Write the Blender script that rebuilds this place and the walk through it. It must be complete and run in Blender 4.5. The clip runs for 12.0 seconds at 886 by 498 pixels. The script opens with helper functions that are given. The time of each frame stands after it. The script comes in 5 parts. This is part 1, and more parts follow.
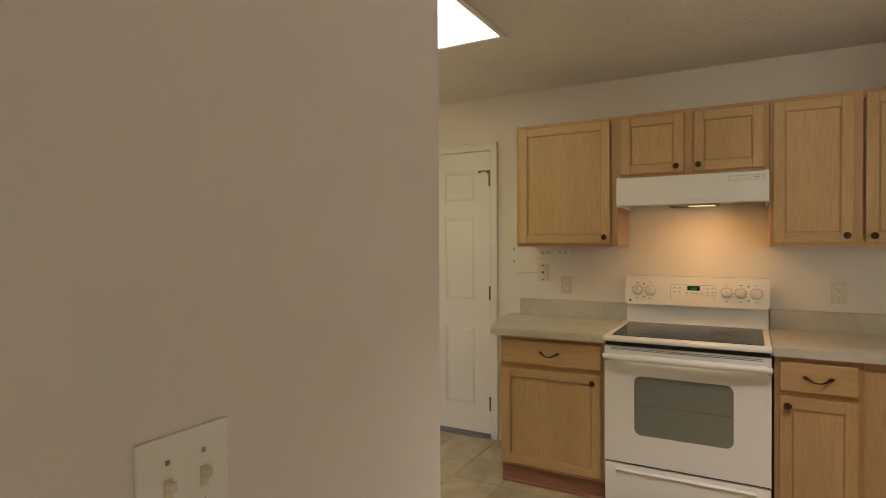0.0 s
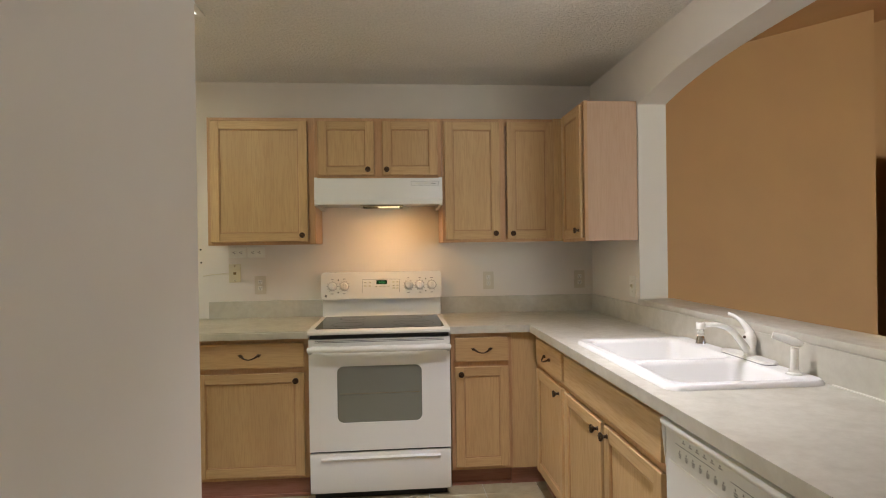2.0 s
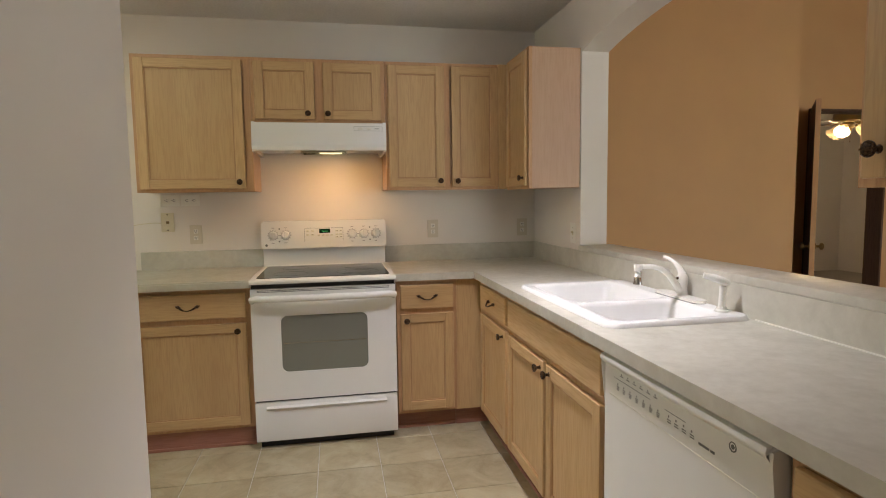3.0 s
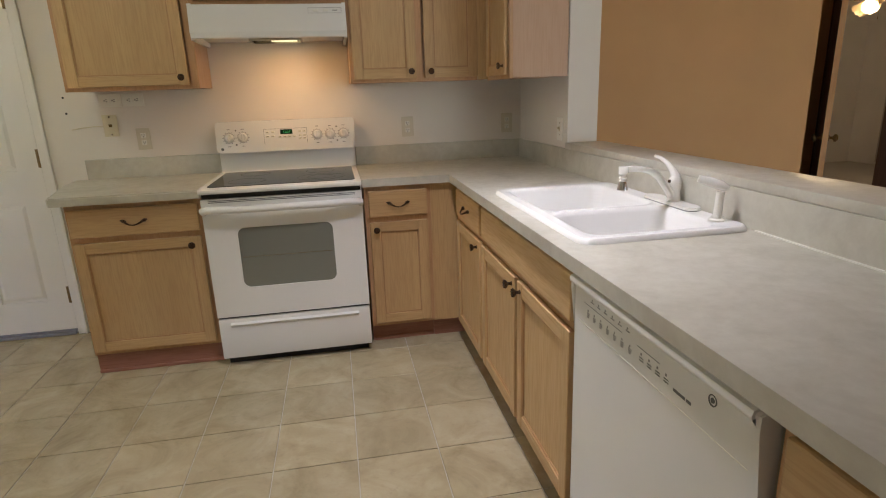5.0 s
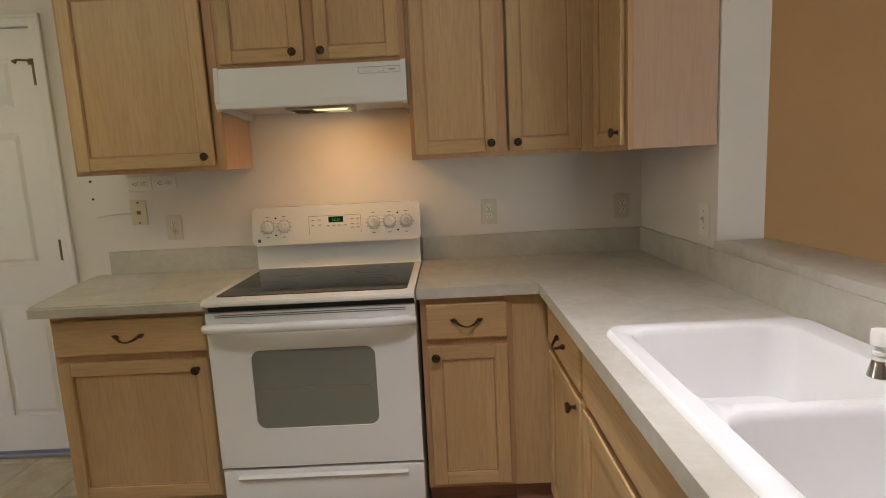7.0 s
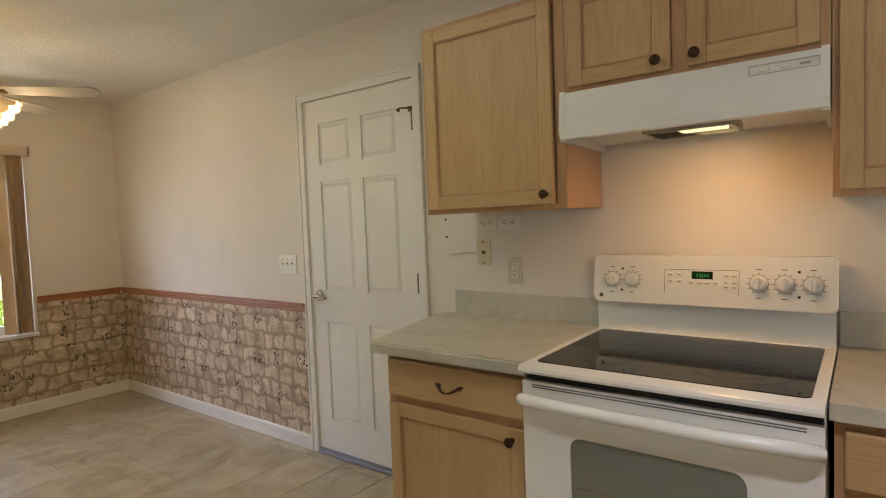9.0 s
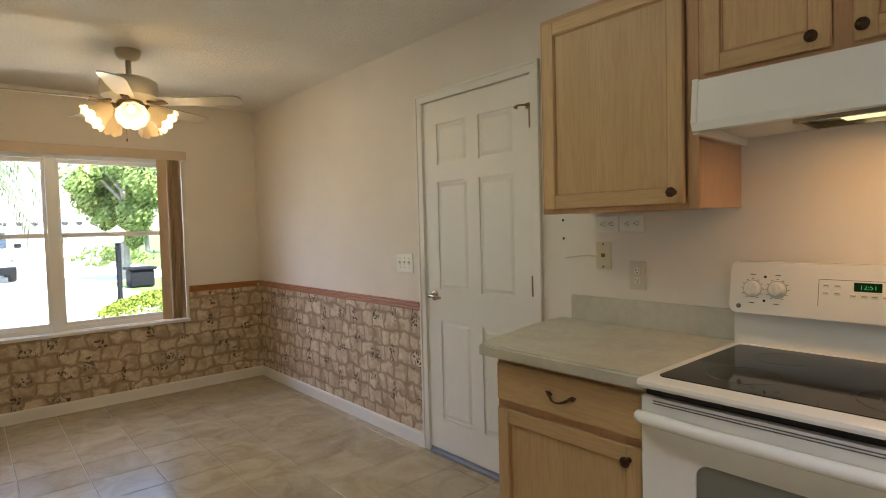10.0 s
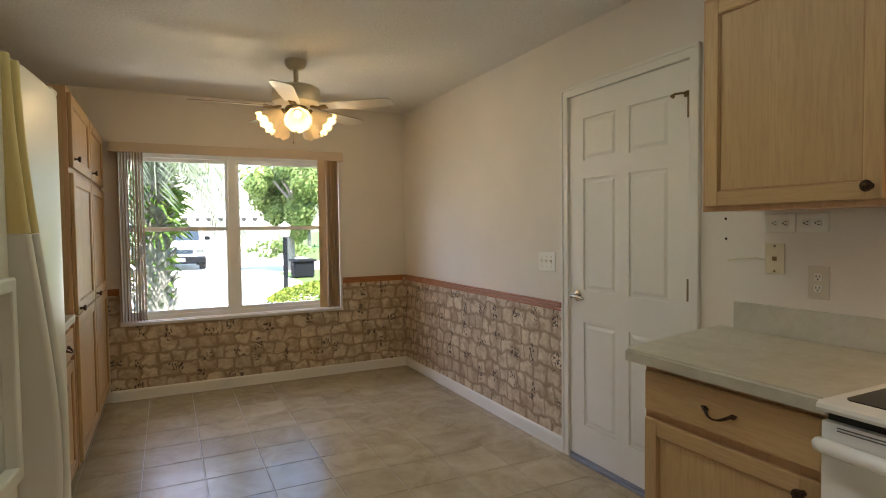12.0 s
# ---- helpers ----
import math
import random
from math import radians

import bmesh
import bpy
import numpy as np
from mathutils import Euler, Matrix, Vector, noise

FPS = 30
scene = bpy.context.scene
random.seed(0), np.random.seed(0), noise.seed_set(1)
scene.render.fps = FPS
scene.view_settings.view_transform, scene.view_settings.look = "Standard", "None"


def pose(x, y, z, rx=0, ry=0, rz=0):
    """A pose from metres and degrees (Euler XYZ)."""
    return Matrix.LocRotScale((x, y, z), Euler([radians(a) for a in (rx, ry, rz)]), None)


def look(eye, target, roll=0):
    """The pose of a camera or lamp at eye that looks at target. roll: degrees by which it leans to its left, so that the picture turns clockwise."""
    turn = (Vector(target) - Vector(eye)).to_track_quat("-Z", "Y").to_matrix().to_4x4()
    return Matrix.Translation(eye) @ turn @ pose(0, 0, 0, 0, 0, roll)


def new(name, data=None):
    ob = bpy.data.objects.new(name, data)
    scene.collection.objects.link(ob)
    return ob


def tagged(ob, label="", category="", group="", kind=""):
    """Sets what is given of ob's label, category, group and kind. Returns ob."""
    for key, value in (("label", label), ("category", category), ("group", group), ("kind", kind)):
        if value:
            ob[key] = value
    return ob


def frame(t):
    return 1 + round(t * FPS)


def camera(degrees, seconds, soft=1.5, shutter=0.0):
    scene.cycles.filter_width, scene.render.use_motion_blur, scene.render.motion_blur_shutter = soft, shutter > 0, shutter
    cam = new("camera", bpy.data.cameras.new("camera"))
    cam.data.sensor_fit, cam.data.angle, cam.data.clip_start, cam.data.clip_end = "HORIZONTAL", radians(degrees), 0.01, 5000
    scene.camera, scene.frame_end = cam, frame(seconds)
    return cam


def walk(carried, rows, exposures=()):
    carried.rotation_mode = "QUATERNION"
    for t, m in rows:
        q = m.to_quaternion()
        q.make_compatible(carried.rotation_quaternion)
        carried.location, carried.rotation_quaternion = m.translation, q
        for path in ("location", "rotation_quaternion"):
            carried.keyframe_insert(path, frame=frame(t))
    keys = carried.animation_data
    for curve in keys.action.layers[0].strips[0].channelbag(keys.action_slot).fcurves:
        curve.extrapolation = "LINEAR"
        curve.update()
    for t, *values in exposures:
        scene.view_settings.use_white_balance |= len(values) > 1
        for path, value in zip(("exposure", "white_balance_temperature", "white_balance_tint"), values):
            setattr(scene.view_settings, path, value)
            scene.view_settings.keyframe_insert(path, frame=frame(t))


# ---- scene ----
cam = camera(76.7, 12.0, 1.05)
PATH = [
    (0, (0.293, -3.67, 1.412), (-0.67, -1.917, 1.388), -0.3),
    (0.5, (0.202, -3.679, 1.386), (-0.453, -1.79, 1.39), 0.1),
    (1, (0.149, -3.709, 1.383), (-0.199, -1.74, 1.388), -0.3),
    (1.5, (0.113, -3.731, 1.369), (0.039, -1.733, 1.375), -0.5),
    (2, (0.09, -3.725, 1.352), (0.26, -1.732, 1.347), -0.8),
    (2.5, (0.073, -3.715, 1.341), (0.386, -1.74, 1.283), -0.7),
    (3, (0.071, -3.71, 1.327), (0.444, -1.754, 1.148), -0.8),
    (3.5, (0.073, -3.698, 1.313), (0.47, -1.764, 0.992), -1.0),
    (3.7, (0.075, -3.691, 1.312), (0.476, -1.767, 0.937), -1.1),
    (5.3, (0.298, -3.388, 1.321), (0.63, -1.492, 0.779), -2.2),
    (5.5, (0.3, -3.325, 1.316), (0.623, -1.426, 0.777), -2.3),
    (6, (0.393, -3.076, 1.335), (0.654, -1.154, 0.846), -2.6),
    (6.5, (0.461, -2.864, 1.349), (0.651, -0.911, 0.963), -2.6),
    (6.7, (0.508, -2.773, 1.358), (0.633, -0.807, 1.01), -2.7),
    (8.3, (0.494, -2.293, 1.357), (-0.343, -0.482, 1.216), -2.6),
    (8.5, (0.453, -2.252, 1.367), (-0.485, -0.491, 1.237), -2.5),
    (9, (0.448, -2.159, 1.362), (-0.755, -0.565, 1.256), -2.2),
    (9.5, (0.435, -2.121, 1.352), (-0.946, -0.677, 1.264), -1.8),
    (10, (0.429, -2.093, 1.348), (-1.086, -0.791, 1.266), -1.5),
    (10.5, (0.42, -2.079, 1.345), (-1.2, -0.909, 1.266), -1.3),
    (11, (0.416, -2.073, 1.341), (-1.281, -1.018, 1.265), -1.1),
    (11.5, (0.412, -2.074, 1.335), (-1.342, -1.116, 1.262), -0.9),
    (12, (0.405, -2.078, 1.336), (-1.387, -1.194, 1.261), -0.7),
]
EXPOSURES = [
    (0.0, 2.68, 7100, 10), (1.0, 2.92, 6250, 9), (2.0, 2.98, 6050, 9), (3.5, 2.97, 5950, 10), (5.5, 2.70, 5900, 10), (6.5, 2.58, 6050, 10),
    (8.5, 2.77, 6100, 10), (9.5, 2.65, 6000, 9), (12.0, 2.36, 6000, 9)]
walk(cam, [(t, look(eye, target, roll)) for t, eye, target, roll in PATH], EXPOSURES)

# ---- world, sun, large lights ----
world = bpy.data.worlds.new("sky")
scene.world = world
world.use_nodes = True
wn = world.node_tree
sky = wn.nodes.new("ShaderNodeTexSky")
sky.sky_type = "NISHITA"
sky.sun_disc = False
SUN_EL, SUN_AZ = radians(58), radians(75)
sky.sun_elevation, sky.sun_rotation = SUN_EL, SUN_AZ
wn.nodes["Background"].inputs["Strength"].default_value = 0.15
wn.links.new(sky.outputs["Color"], wn.nodes["Background"].inputs["Color"])

sun_data = bpy.data.lights.new("sun", "SUN")
sun_data.energy, sun_data.angle, sun_data.color = 5.0, radians(0.5), (1.0, 0.95, 0.86)
sun = new("sun", sun_data)
sun_from = Vector((math.sin(SUN_AZ) * math.cos(SUN_EL), math.cos(SUN_AZ) * math.cos(SUN_EL), math.sin(SUN_EL)))
sun.matrix_world = look(sun_from * 30, (0, 0, 0))


def area_lamp(name, eye, target, w, h, watts, color):
    d = bpy.data.lights.new(name, "AREA")
    d.shape, d.size, d.size_y, d.energy, d.color = "RECTANGLE", w, h, watts, color
    ob = new(name, d)
    ob.matrix_world = look(eye, target)
    return ob


def bulb_lamp(name, eye, watts, color, radius=0.03):
    d = bpy.data.lights.new(name, "POINT")
    d.energy, d.color, d.shadow_soft_size = watts, color, radius
    ob = new(name, d)
    ob.location = eye
    return ob


SLX, SLY = 0.55, -1.84  # unseen lamp in front of the sink, assumed from the brightness there
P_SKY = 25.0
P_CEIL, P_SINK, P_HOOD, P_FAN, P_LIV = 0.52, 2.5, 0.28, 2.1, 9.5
area_lamp("ceiling_fixture_light", (-1.36, -1.385, 2.40), (-1.36, -1.385, 0), 1.1, 0.5, P_CEIL, (0.97, 1.0, 0.42))
bulb_lamp("sink_fixture_light", (SLX, SLY, 2.24), 0.20 * P_SINK, (1.0, 0.92, 0.94), 0.08)
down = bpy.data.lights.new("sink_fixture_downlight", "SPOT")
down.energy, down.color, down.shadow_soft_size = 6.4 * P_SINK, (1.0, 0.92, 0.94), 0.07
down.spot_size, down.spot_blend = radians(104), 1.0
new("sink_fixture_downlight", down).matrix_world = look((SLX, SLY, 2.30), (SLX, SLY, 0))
area_lamp("hood_light", (0.055, -0.30, 1.596), (0.055, -0.22, 0), 0.13, 0.06, P_HOOD, (1.0, 0.52, 0.18))
# fill lamp in an unseen glass door, added to light the living room
area_lamp("glass_door_fill", (4.2, -5.92, 1.3), (4.2, 0, 1.3), 2.2, 1.9, P_LIV, (1.0, 0.92, 0.84))
# area lamp added low outside, imitating sunlit drive bounce up through the dining window
area_lamp("drive_bounce_fill", (-6.15, -1.5, 0.08), (-2.0, -1.6, 2.44), 2.4, 0.5, 6.0, (1.0, 0.95, 0.84))
# unseen area lamp added over the drive, boosting sky light through the dining window
area_lamp("window_sky_fill", (-7.4, -3.0, 3.25), (-2.8, -0.2, 1.0), 3.2, 1.3, P_SKY, (0.76, 0.74, 1.0))

# ---- materials ----


def mat(name, color, rough=0.5, metal=0.0, spec=0.5):
    m = bpy.data.materials.new(name)
    m.use_nodes = True
    b = m.node_tree.nodes["Principled BSDF"]
    b.inputs["Base Color"].default_value = (*color, 1)
    b.inputs["Roughness"].default_value = rough
    b.inputs["Metallic"].default_value = metal
    b.inputs["Specular IOR Level"].default_value = spec
    return m


class Nodes:
    """Short hand for building a node tree."""

    def __init__(self, m):
        self.t = m.node_tree
        self.bsdf = self.t.nodes["Principled BSDF"]
        self.coord = self.t.nodes.new("ShaderNodeTexCoord").outputs["Object"]

    def node(self, kind, **values):
        n = self.t.nodes.new(kind)
        for k, v in values.items():
            n.inputs[k.replace("_", " ")].default_value = v
        return n

    def link(self, a, b):
        self.t.links.new(a, b)

    def scaled(self, scale, source=None, offset=(0, 0, 0)):
        n = self.node("ShaderNodeMapping", Scale=scale, Location=offset)
        self.link(source or self.coord, n.inputs["Vector"])
        return n.outputs["Vector"]

    def noise(self, scale, detail=4.0, rough=0.6, vector=None, distortion=0.0):
        n = self.node("ShaderNodeTexNoise", Scale=scale, Detail=detail, Roughness=rough, Distortion=distortion)
        self.link(vector or self.coord, n.inputs["Vector"])
        return n.outputs["Fac"]

    def ramp(self, fac, *stops):
        n = self.t.nodes.new("ShaderNodeValToRGB")
        self.link(fac, n.inputs["Fac"])
        els = n.color_ramp.elements
        while len(els) < len(stops):
            els.new(0.5)
        for e, (p, c) in zip(els, stops):
            e.position, e.color = p, (*c, 1) if len(c) == 3 else c
        return n.outputs["Color"]

    def mix(self, fac, a, b, mode="MIX"):
        n = self.t.nodes.new("ShaderNodeMix")
        n.data_type, n.blend_type = "RGBA", mode
        for s, v in ((n.inputs[0], fac), (n.inputs[6], a), (n.inputs[7], b)):
            if isinstance(v, (int, float)):
                s.default_value = v
            elif isinstance(v, tuple):
                s.default_value = (*v, 1)
            else:
                self.link(v, s)
        return n.outputs[2]

    def math(self, op, a, b=0.0):
        n = self.t.nodes.new("ShaderNodeMath")
        n.operation = op
        for s, v in ((n.inputs[0], a), (n.inputs[1], b)):
            if isinstance(v, (int, float)):
                s.default_value = v
            else:
                self.link(v, s)
        return n.outputs[0]

    def color(self, out):
        self.link(out, self.bsdf.inputs["Base Color"])

    def rough(self, out):
        self.link(out, self.bsdf.inputs["Roughness"])

    def bump(self, height, strength=0.2, distance=0.01):
        n = self.node("ShaderNodeBump", Strength=strength, Distance=distance)
        self.link(height, n.inputs["Height"])
        self.link(n.outputs["Normal"], self.bsdf.inputs["Normal"])


def grey(v):
    return (v, v, v)


def paint(name, color, rough=0.6, relief=0.08, grain=180.0, vary=0.06):
    m = mat(name, color, rough)
    n = Nodes(m)
    c2 = tuple(c * (1 - vary) for c in color)
    n.color(n.ramp(n.noise(1.7, 3), (0.35, c2), (0.65, color)))
    n.bump(n.noise(grain, 3, 0.7), relief, 0.002)
    return m


def wood(name, light, dark, along, rough=0.42):
    """along: 'z' upright grain, 'h' level grain."""
    m = mat(name, light, rough)
    n = Nodes(m)
    sc = (1, 1, 0.07) if along == "z" else (0.07, 0.07, 1)
    v = n.scaled(sc)
    info = n.t.nodes.new("ShaderNodeObjectInfo")
    shift = n.t.nodes.new("ShaderNodeVectorMath")
    shift.operation = "ADD"
    comb = n.t.nodes.new("ShaderNodeCombineXYZ")
    big = n.math("MULTIPLY", info.outputs["Random"], 7.0)
    for k in "XYZ":
        n.link(big, comb.inputs[k])
    n.link(v, shift.inputs[0])
    n.link(comb.outputs[0], shift.inputs[1])
    sv = shift.outputs[0]
    broad = n.noise(9, 3, 0.55, sv, 0.6)
    rings = n.math("PINGPONG", n.math("MULTIPLY", broad, 9.0), 0.5)
    fine = n.noise(140, 2, 0.5, sv)
    base = n.mix(n.ramp(broad, (0.3, grey(0)), (0.7, grey(1))), light, tuple(0.5 * a + 0.5 * b for a, b in zip(light, dark)))
    base = n.mix(n.ramp(rings, (0.0, grey(0.42)), (0.12, grey(0.0))), base, dark)
    base = n.mix(n.ramp(fine, (0.36, grey(0.5)), (0.54, grey(0.0))), base, dark)
    tone = n.ramp(info.outputs["Random"], (0.0, grey(0.94)), (1.0, grey(1.04)))
    n.color(n.mix(1.0, base, tone, "MULTIPLY"))
    n.rough(n.ramp(fine, (0.3, grey(rough + 0.12)), (0.6, grey(rough))))
    n.bump(fine, 0.06, 0.002)
    return m


OAK, OAK_D = (0.565, 0.382, 0.182), (0.445, 0.28, 0.125)
M_OAKV = wood("pickled_oak_upright", OAK, OAK_D, "z")
M_OAKH = wood("pickled_oak_level", OAK, OAK_D, "h")
M_OAKF = wood("pinkish_oak_frame", (0.56, 0.34, 0.17), (0.44, 0.25, 0.115), "z")
M_BEAD = wood("darkened_oak_bead", (0.48, 0.285, 0.13), (0.38, 0.21, 0.09), "z")
M_SIDE = wood("pinkish_cabinet_side", (0.53, 0.355, 0.235), (0.475, 0.31, 0.195), "z", 0.5)
M_TOE = wood("reddish_toe_kick", (0.36, 0.165, 0.11), (0.26, 0.11, 0.07), "h", 0.5)
M_RAIL = wood("orange_stained_rail", (0.42, 0.17, 0.055), (0.28, 0.095, 0.03), "h", 0.35)
M_JAMB = wood("dark_jamb", (0.10, 0.055, 0.035), (0.06, 0.03, 0.02), "z", 0.5)
M_WALL = paint("warm_white_wall", (0.76, 0.71, 0.63), 0.75, 0.10)
M_TAN = paint("tan_wall", (0.60, 0.365, 0.165), 0.8, 0.12)
M_TRIM = paint("white_trim", (0.80, 0.78, 0.72), 0.4, 0.02)
M_DOORW = paint("white_door", (0.80, 0.78, 0.72), 0.42, 0.03)
M_GREYW = paint("pale_bedroom_wall", (0.62, 0.60, 0.60), 0.8)

# knock-down textured ceiling
M_CEIL = mat("textured_ceiling", (0.74, 0.71, 0.65), 0.9)
n = Nodes(M_CEIL)
a = n.noise(60, 4, 0.65)
n.bump(n.ramp(a, (0.42, grey(0)), (0.62, grey(1))), 0.6, 0.010)
broad = n.ramp(n.noise(2, 3), (0.3, (0.80, 0.765, 0.69)), (0.7, (0.84, 0.805, 0.73)))
# fine darker speckle puts the relief's small shadows into the colour
n.color(n.mix(n.ramp(n.noise(75, 4, 0.65), (0.40, grey(0.35)), (0.56, grey(0))), broad, (0.68, 0.65, 0.59)))

# mottled beige-grey laminate worktop
M_TOP = mat("stone_look_laminate", (0.5, 0.47, 0.4), 0.38)
n = Nodes(M_TOP)
a, b = n.noise(5.5, 6, 0.62, None, 0.8), n.noise(28, 5, 0.7)
c = n.ramp(a, (0.30, (0.46, 0.435, 0.355)), (0.50, (0.54, 0.515, 0.43)), (0.72, (0.60, 0.575, 0.49)))
n.color(n.mix(n.ramp(b, (0.35, grey(0.25)), (0.62, grey(0))), c, (0.40, 0.36, 0.285)))
n.rough(n.ramp(b, (0.3, grey(0.42)), (0.7, grey(0.30))))

# floor tile and grout
M_TILE = mat("beige_floor_tile", (0.4, 0.36, 0.28), 0.4)
n = Nodes(M_TILE)
info = n.t.nodes.new("ShaderNodeObjectInfo")
geo = n.t.nodes.new("ShaderNodeNewGeometry")
a, b = n.noise(4.2, 6, 0.65, geo.outputs["Position"], 1.0), n.noise(30, 5, 0.75, geo.outputs["Position"])
c = n.ramp(a, (0.28, (0.30, 0.245, 0.145)), (0.5, (0.40, 0.335, 0.21)), (0.72, (0.48, 0.415, 0.28)))
c = n.mix(n.ramp(b, (0.30, grey(0.38)), (0.46, grey(0))), c, (0.27, 0.225, 0.15))
tone = n.ramp(info.outputs["Random"], (0.0, grey(0.90)), (1.0, grey(1.06)))
n.color(n.mix(1.0, c, tone, "MULTIPLY"))
n.rough(n.ramp(b, (0.3, grey(0.27)), (0.7, grey(0.22))))
n.bump(a, 0.10, 0.004)
M_GROUT = paint("pale_grout", (0.46, 0.42, 0.34), 0.85, 0.2, 300)

# printed wallpaper: tumbled blocks with dark leaf sprigs
M_PAPER = mat("stone_print_wallpaper", (0.6, 0.5, 0.38), 0.7)
n = Nodes(M_PAPER)
geo = n.t.nodes.new("ShaderNodeNewGeometry")
sep = n.t.nodes.new("ShaderNodeSeparateXYZ")
n.link(geo.outputs["Position"], sep.inputs[0])
flat = n.t.nodes.new("ShaderNodeCombineXYZ")
n.link(n.math("ADD", sep.outputs["X"], sep.outputs["Y"]), flat.inputs["X"])
n.link(sep.outputs["Z"], flat.inputs["Y"])
wob = n.t.nodes.new("ShaderNodeTexNoise")
wob.inputs["Scale"].default_value, wob.inputs["Detail"].default_value = 9.0, 2.0
n.link(flat.outputs[0], wob.inputs["Vector"])
wv = n.t.nodes.new("ShaderNodeVectorMath")
wv.operation = "MULTIPLY_ADD"
n.link(wob.outputs["Color"], wv.inputs[0])
wv.inputs[1].default_value = (0.115, 0.105, 0)
n.link(flat.outputs[0], wv.inputs[2])
blot = n.noise(24, 5, 0.65, wv.outputs[0])
patch = n.noise(9, 4, 0.6, flat.outputs[0])
block = n.node("ShaderNodeTexBrick", Scale=1.0, Mortar_Size=0.030, Mortar_Smooth=1.0, Bias=-0.1, Brick_Width=0.142, Row_Height=0.105)
block.offset, block.offset_frequency, block.squash, block.squash_frequency = 0.42, 2, 0.72, 3
block.inputs["Color1"].default_value, block.inputs["Color2"].default_value = (0.74, 0.64, 0.47, 1), (0.55, 0.44, 0.30, 1)
block.inputs["Mortar"].default_value = (0.64, 0.54, 0.385, 1)
n.link(wv.outputs[0], block.inputs["Vector"])
seam = n.ramp(n.math("SUBTRACT", block.outputs["Fac"], n.math("MULTIPLY", patch, 0.9)), (0.0, grey(0)), (0.58, grey(0.9)))
c = n.mix(n.ramp(blot, (0.38, grey(0.45)), (0.60, grey(0))), block.outputs["Color"], (0.40, 0.29, 0.18))
c = n.mix(seam, c, (0.24, 0.16, 0.095))
c = n.mix(n.ramp(patch, (0.38, grey(0.75)), (0.56, grey(0))), c, (0.34, 0.24, 0.15))
# sprigs: small clusters of dark leaves, some lying, some standing
sprig = n.t.nodes.new("ShaderNodeTexVoronoi")
sprig.inputs["Scale"].default_value, sprig.inputs["Randomness"].default_value = 4.3, 0.55
n.link(flat.outputs[0], sprig.inputs["Vector"])
off = n.t.nodes.new("ShaderNodeVectorMath")
off.operation = "SUBTRACT"
n.link(flat.outputs[0], off.inputs[0])
n.link(sprig.outputs["Position"], off.inputs[1])
oxy = n.t.nodes.new("ShaderNodeSeparateXYZ")
n.link(off.outputs[0], oxy.inputs[0])
ax, ay = n.math("ABSOLUTE", oxy.outputs["X"]), n.math("ABSOLUTE", oxy.outputs["Y"])
cell = n.t.nodes.new("ShaderNodeSeparateColor")
n.link(sprig.outputs["Color"], cell.inputs[0])
lying = n.math("GREATER_THAN", cell.outputs[0], 0.5)
sx = n.math("ADD", 17.0, n.math("MULTIPLY", lying, 15.0))
sy = n.math("SUBTRACT", 32.0, n.math("MULTIPLY", lying, 15.0))
inside = n.math("LESS_THAN", n.math("MAXIMUM", n.math("MULTIPLY", ax, sy), n.math("MULTIPLY", ay, sx)), 1.0)
leaf = n.t.nodes.new("ShaderNodeTexVoronoi")
leaf.inputs["Scale"].default_value = 60.0
n.link(n.scaled((1.0, 0.7, 1), wv.outputs[0]), leaf.inputs["Vector"])
spot = n.math("LESS_THAN", leaf.outputs["Distance"], 0.41)
c = n.mix(n.math("MULTIPLY", n.math("MULTIPLY", spot, inside), 0.9), c, (0.045, 0.035, 0.035))
n.color(c)
n.bump(blot, 0.05, 0.002)

M_DW = paint("white_textured_enamel", (0.78, 0.77, 0.73), 0.45, 0.05, 500)
M_WHITE = mat("white_enamel", (0.80, 0.79, 0.75), 0.22)
n = Nodes(M_WHITE)
n.rough(n.ramp(n.noise(6, 4), (0.3, grey(0.22)), (0.7, grey(0.26))))
M_CREAM = mat("aged_white_plastic", (0.74, 0.72, 0.60), 0.35)
M_YELLOW = mat("yellowed_plastic", (0.72, 0.60, 0.24), 0.35)
M_SINK = mat("white_sink_composite", (0.84, 0.83, 0.80), 0.25)
M_FAUCET = mat("white_faucet_enamel", (0.82, 0.80, 0.74), 0.2)
# black for parts, and for shade put into gaps as colour
M_BLACK = mat("black_part_and_gap_shade", (0.012, 0.012, 0.012), 0.5)
M_CERAN = mat("black_ceramic_glass", (0.010, 0.009, 0.008), 0.06, 0.0, 0.22)
M_RING = mat("grey_burner_print", (0.10, 0.10, 0.10), 0.25)
M_OVENGL = mat("grey_oven_window", (0.20, 0.205, 0.17), 0.09)
M_PRINT = mat("grey_print", (0.13, 0.13, 0.125), 0.5)
# grey for the shading painted around the dials, and for the hood label
M_SKIRT = mat("pale_grey_dial_shade_and_label", (0.42, 0.41, 0.38), 0.4)
M_LED = mat("green_display", (0.006, 0.03, 0.01), 0.15)
b = M_LED.node_tree.nodes["Principled BSDF"]
M_DIGIT = mat("lit_green_digit", (0.05, 0.5, 0.12), 0.4)
b = M_DIGIT.node_tree.nodes["Principled BSDF"]
b.inputs["Emission Color"].default_value, b.inputs["Emission Strength"].default_value = (0.08, 0.8, 0.2, 1), 0.03
M_BRONZE = mat("oil_rubbed_bronze", (0.055, 0.035, 0.022), 0.38, 0.8)
n = Nodes(M_BRONZE)
n.color(n.ramp(n.noise(260, 3), (0.4, (0.03, 0.018, 0.012)), (0.65, (0.13, 0.075, 0.04))))
M_BRASS = mat("antique_brass", (0.20, 0.14, 0.06), 0.35, 0.9)
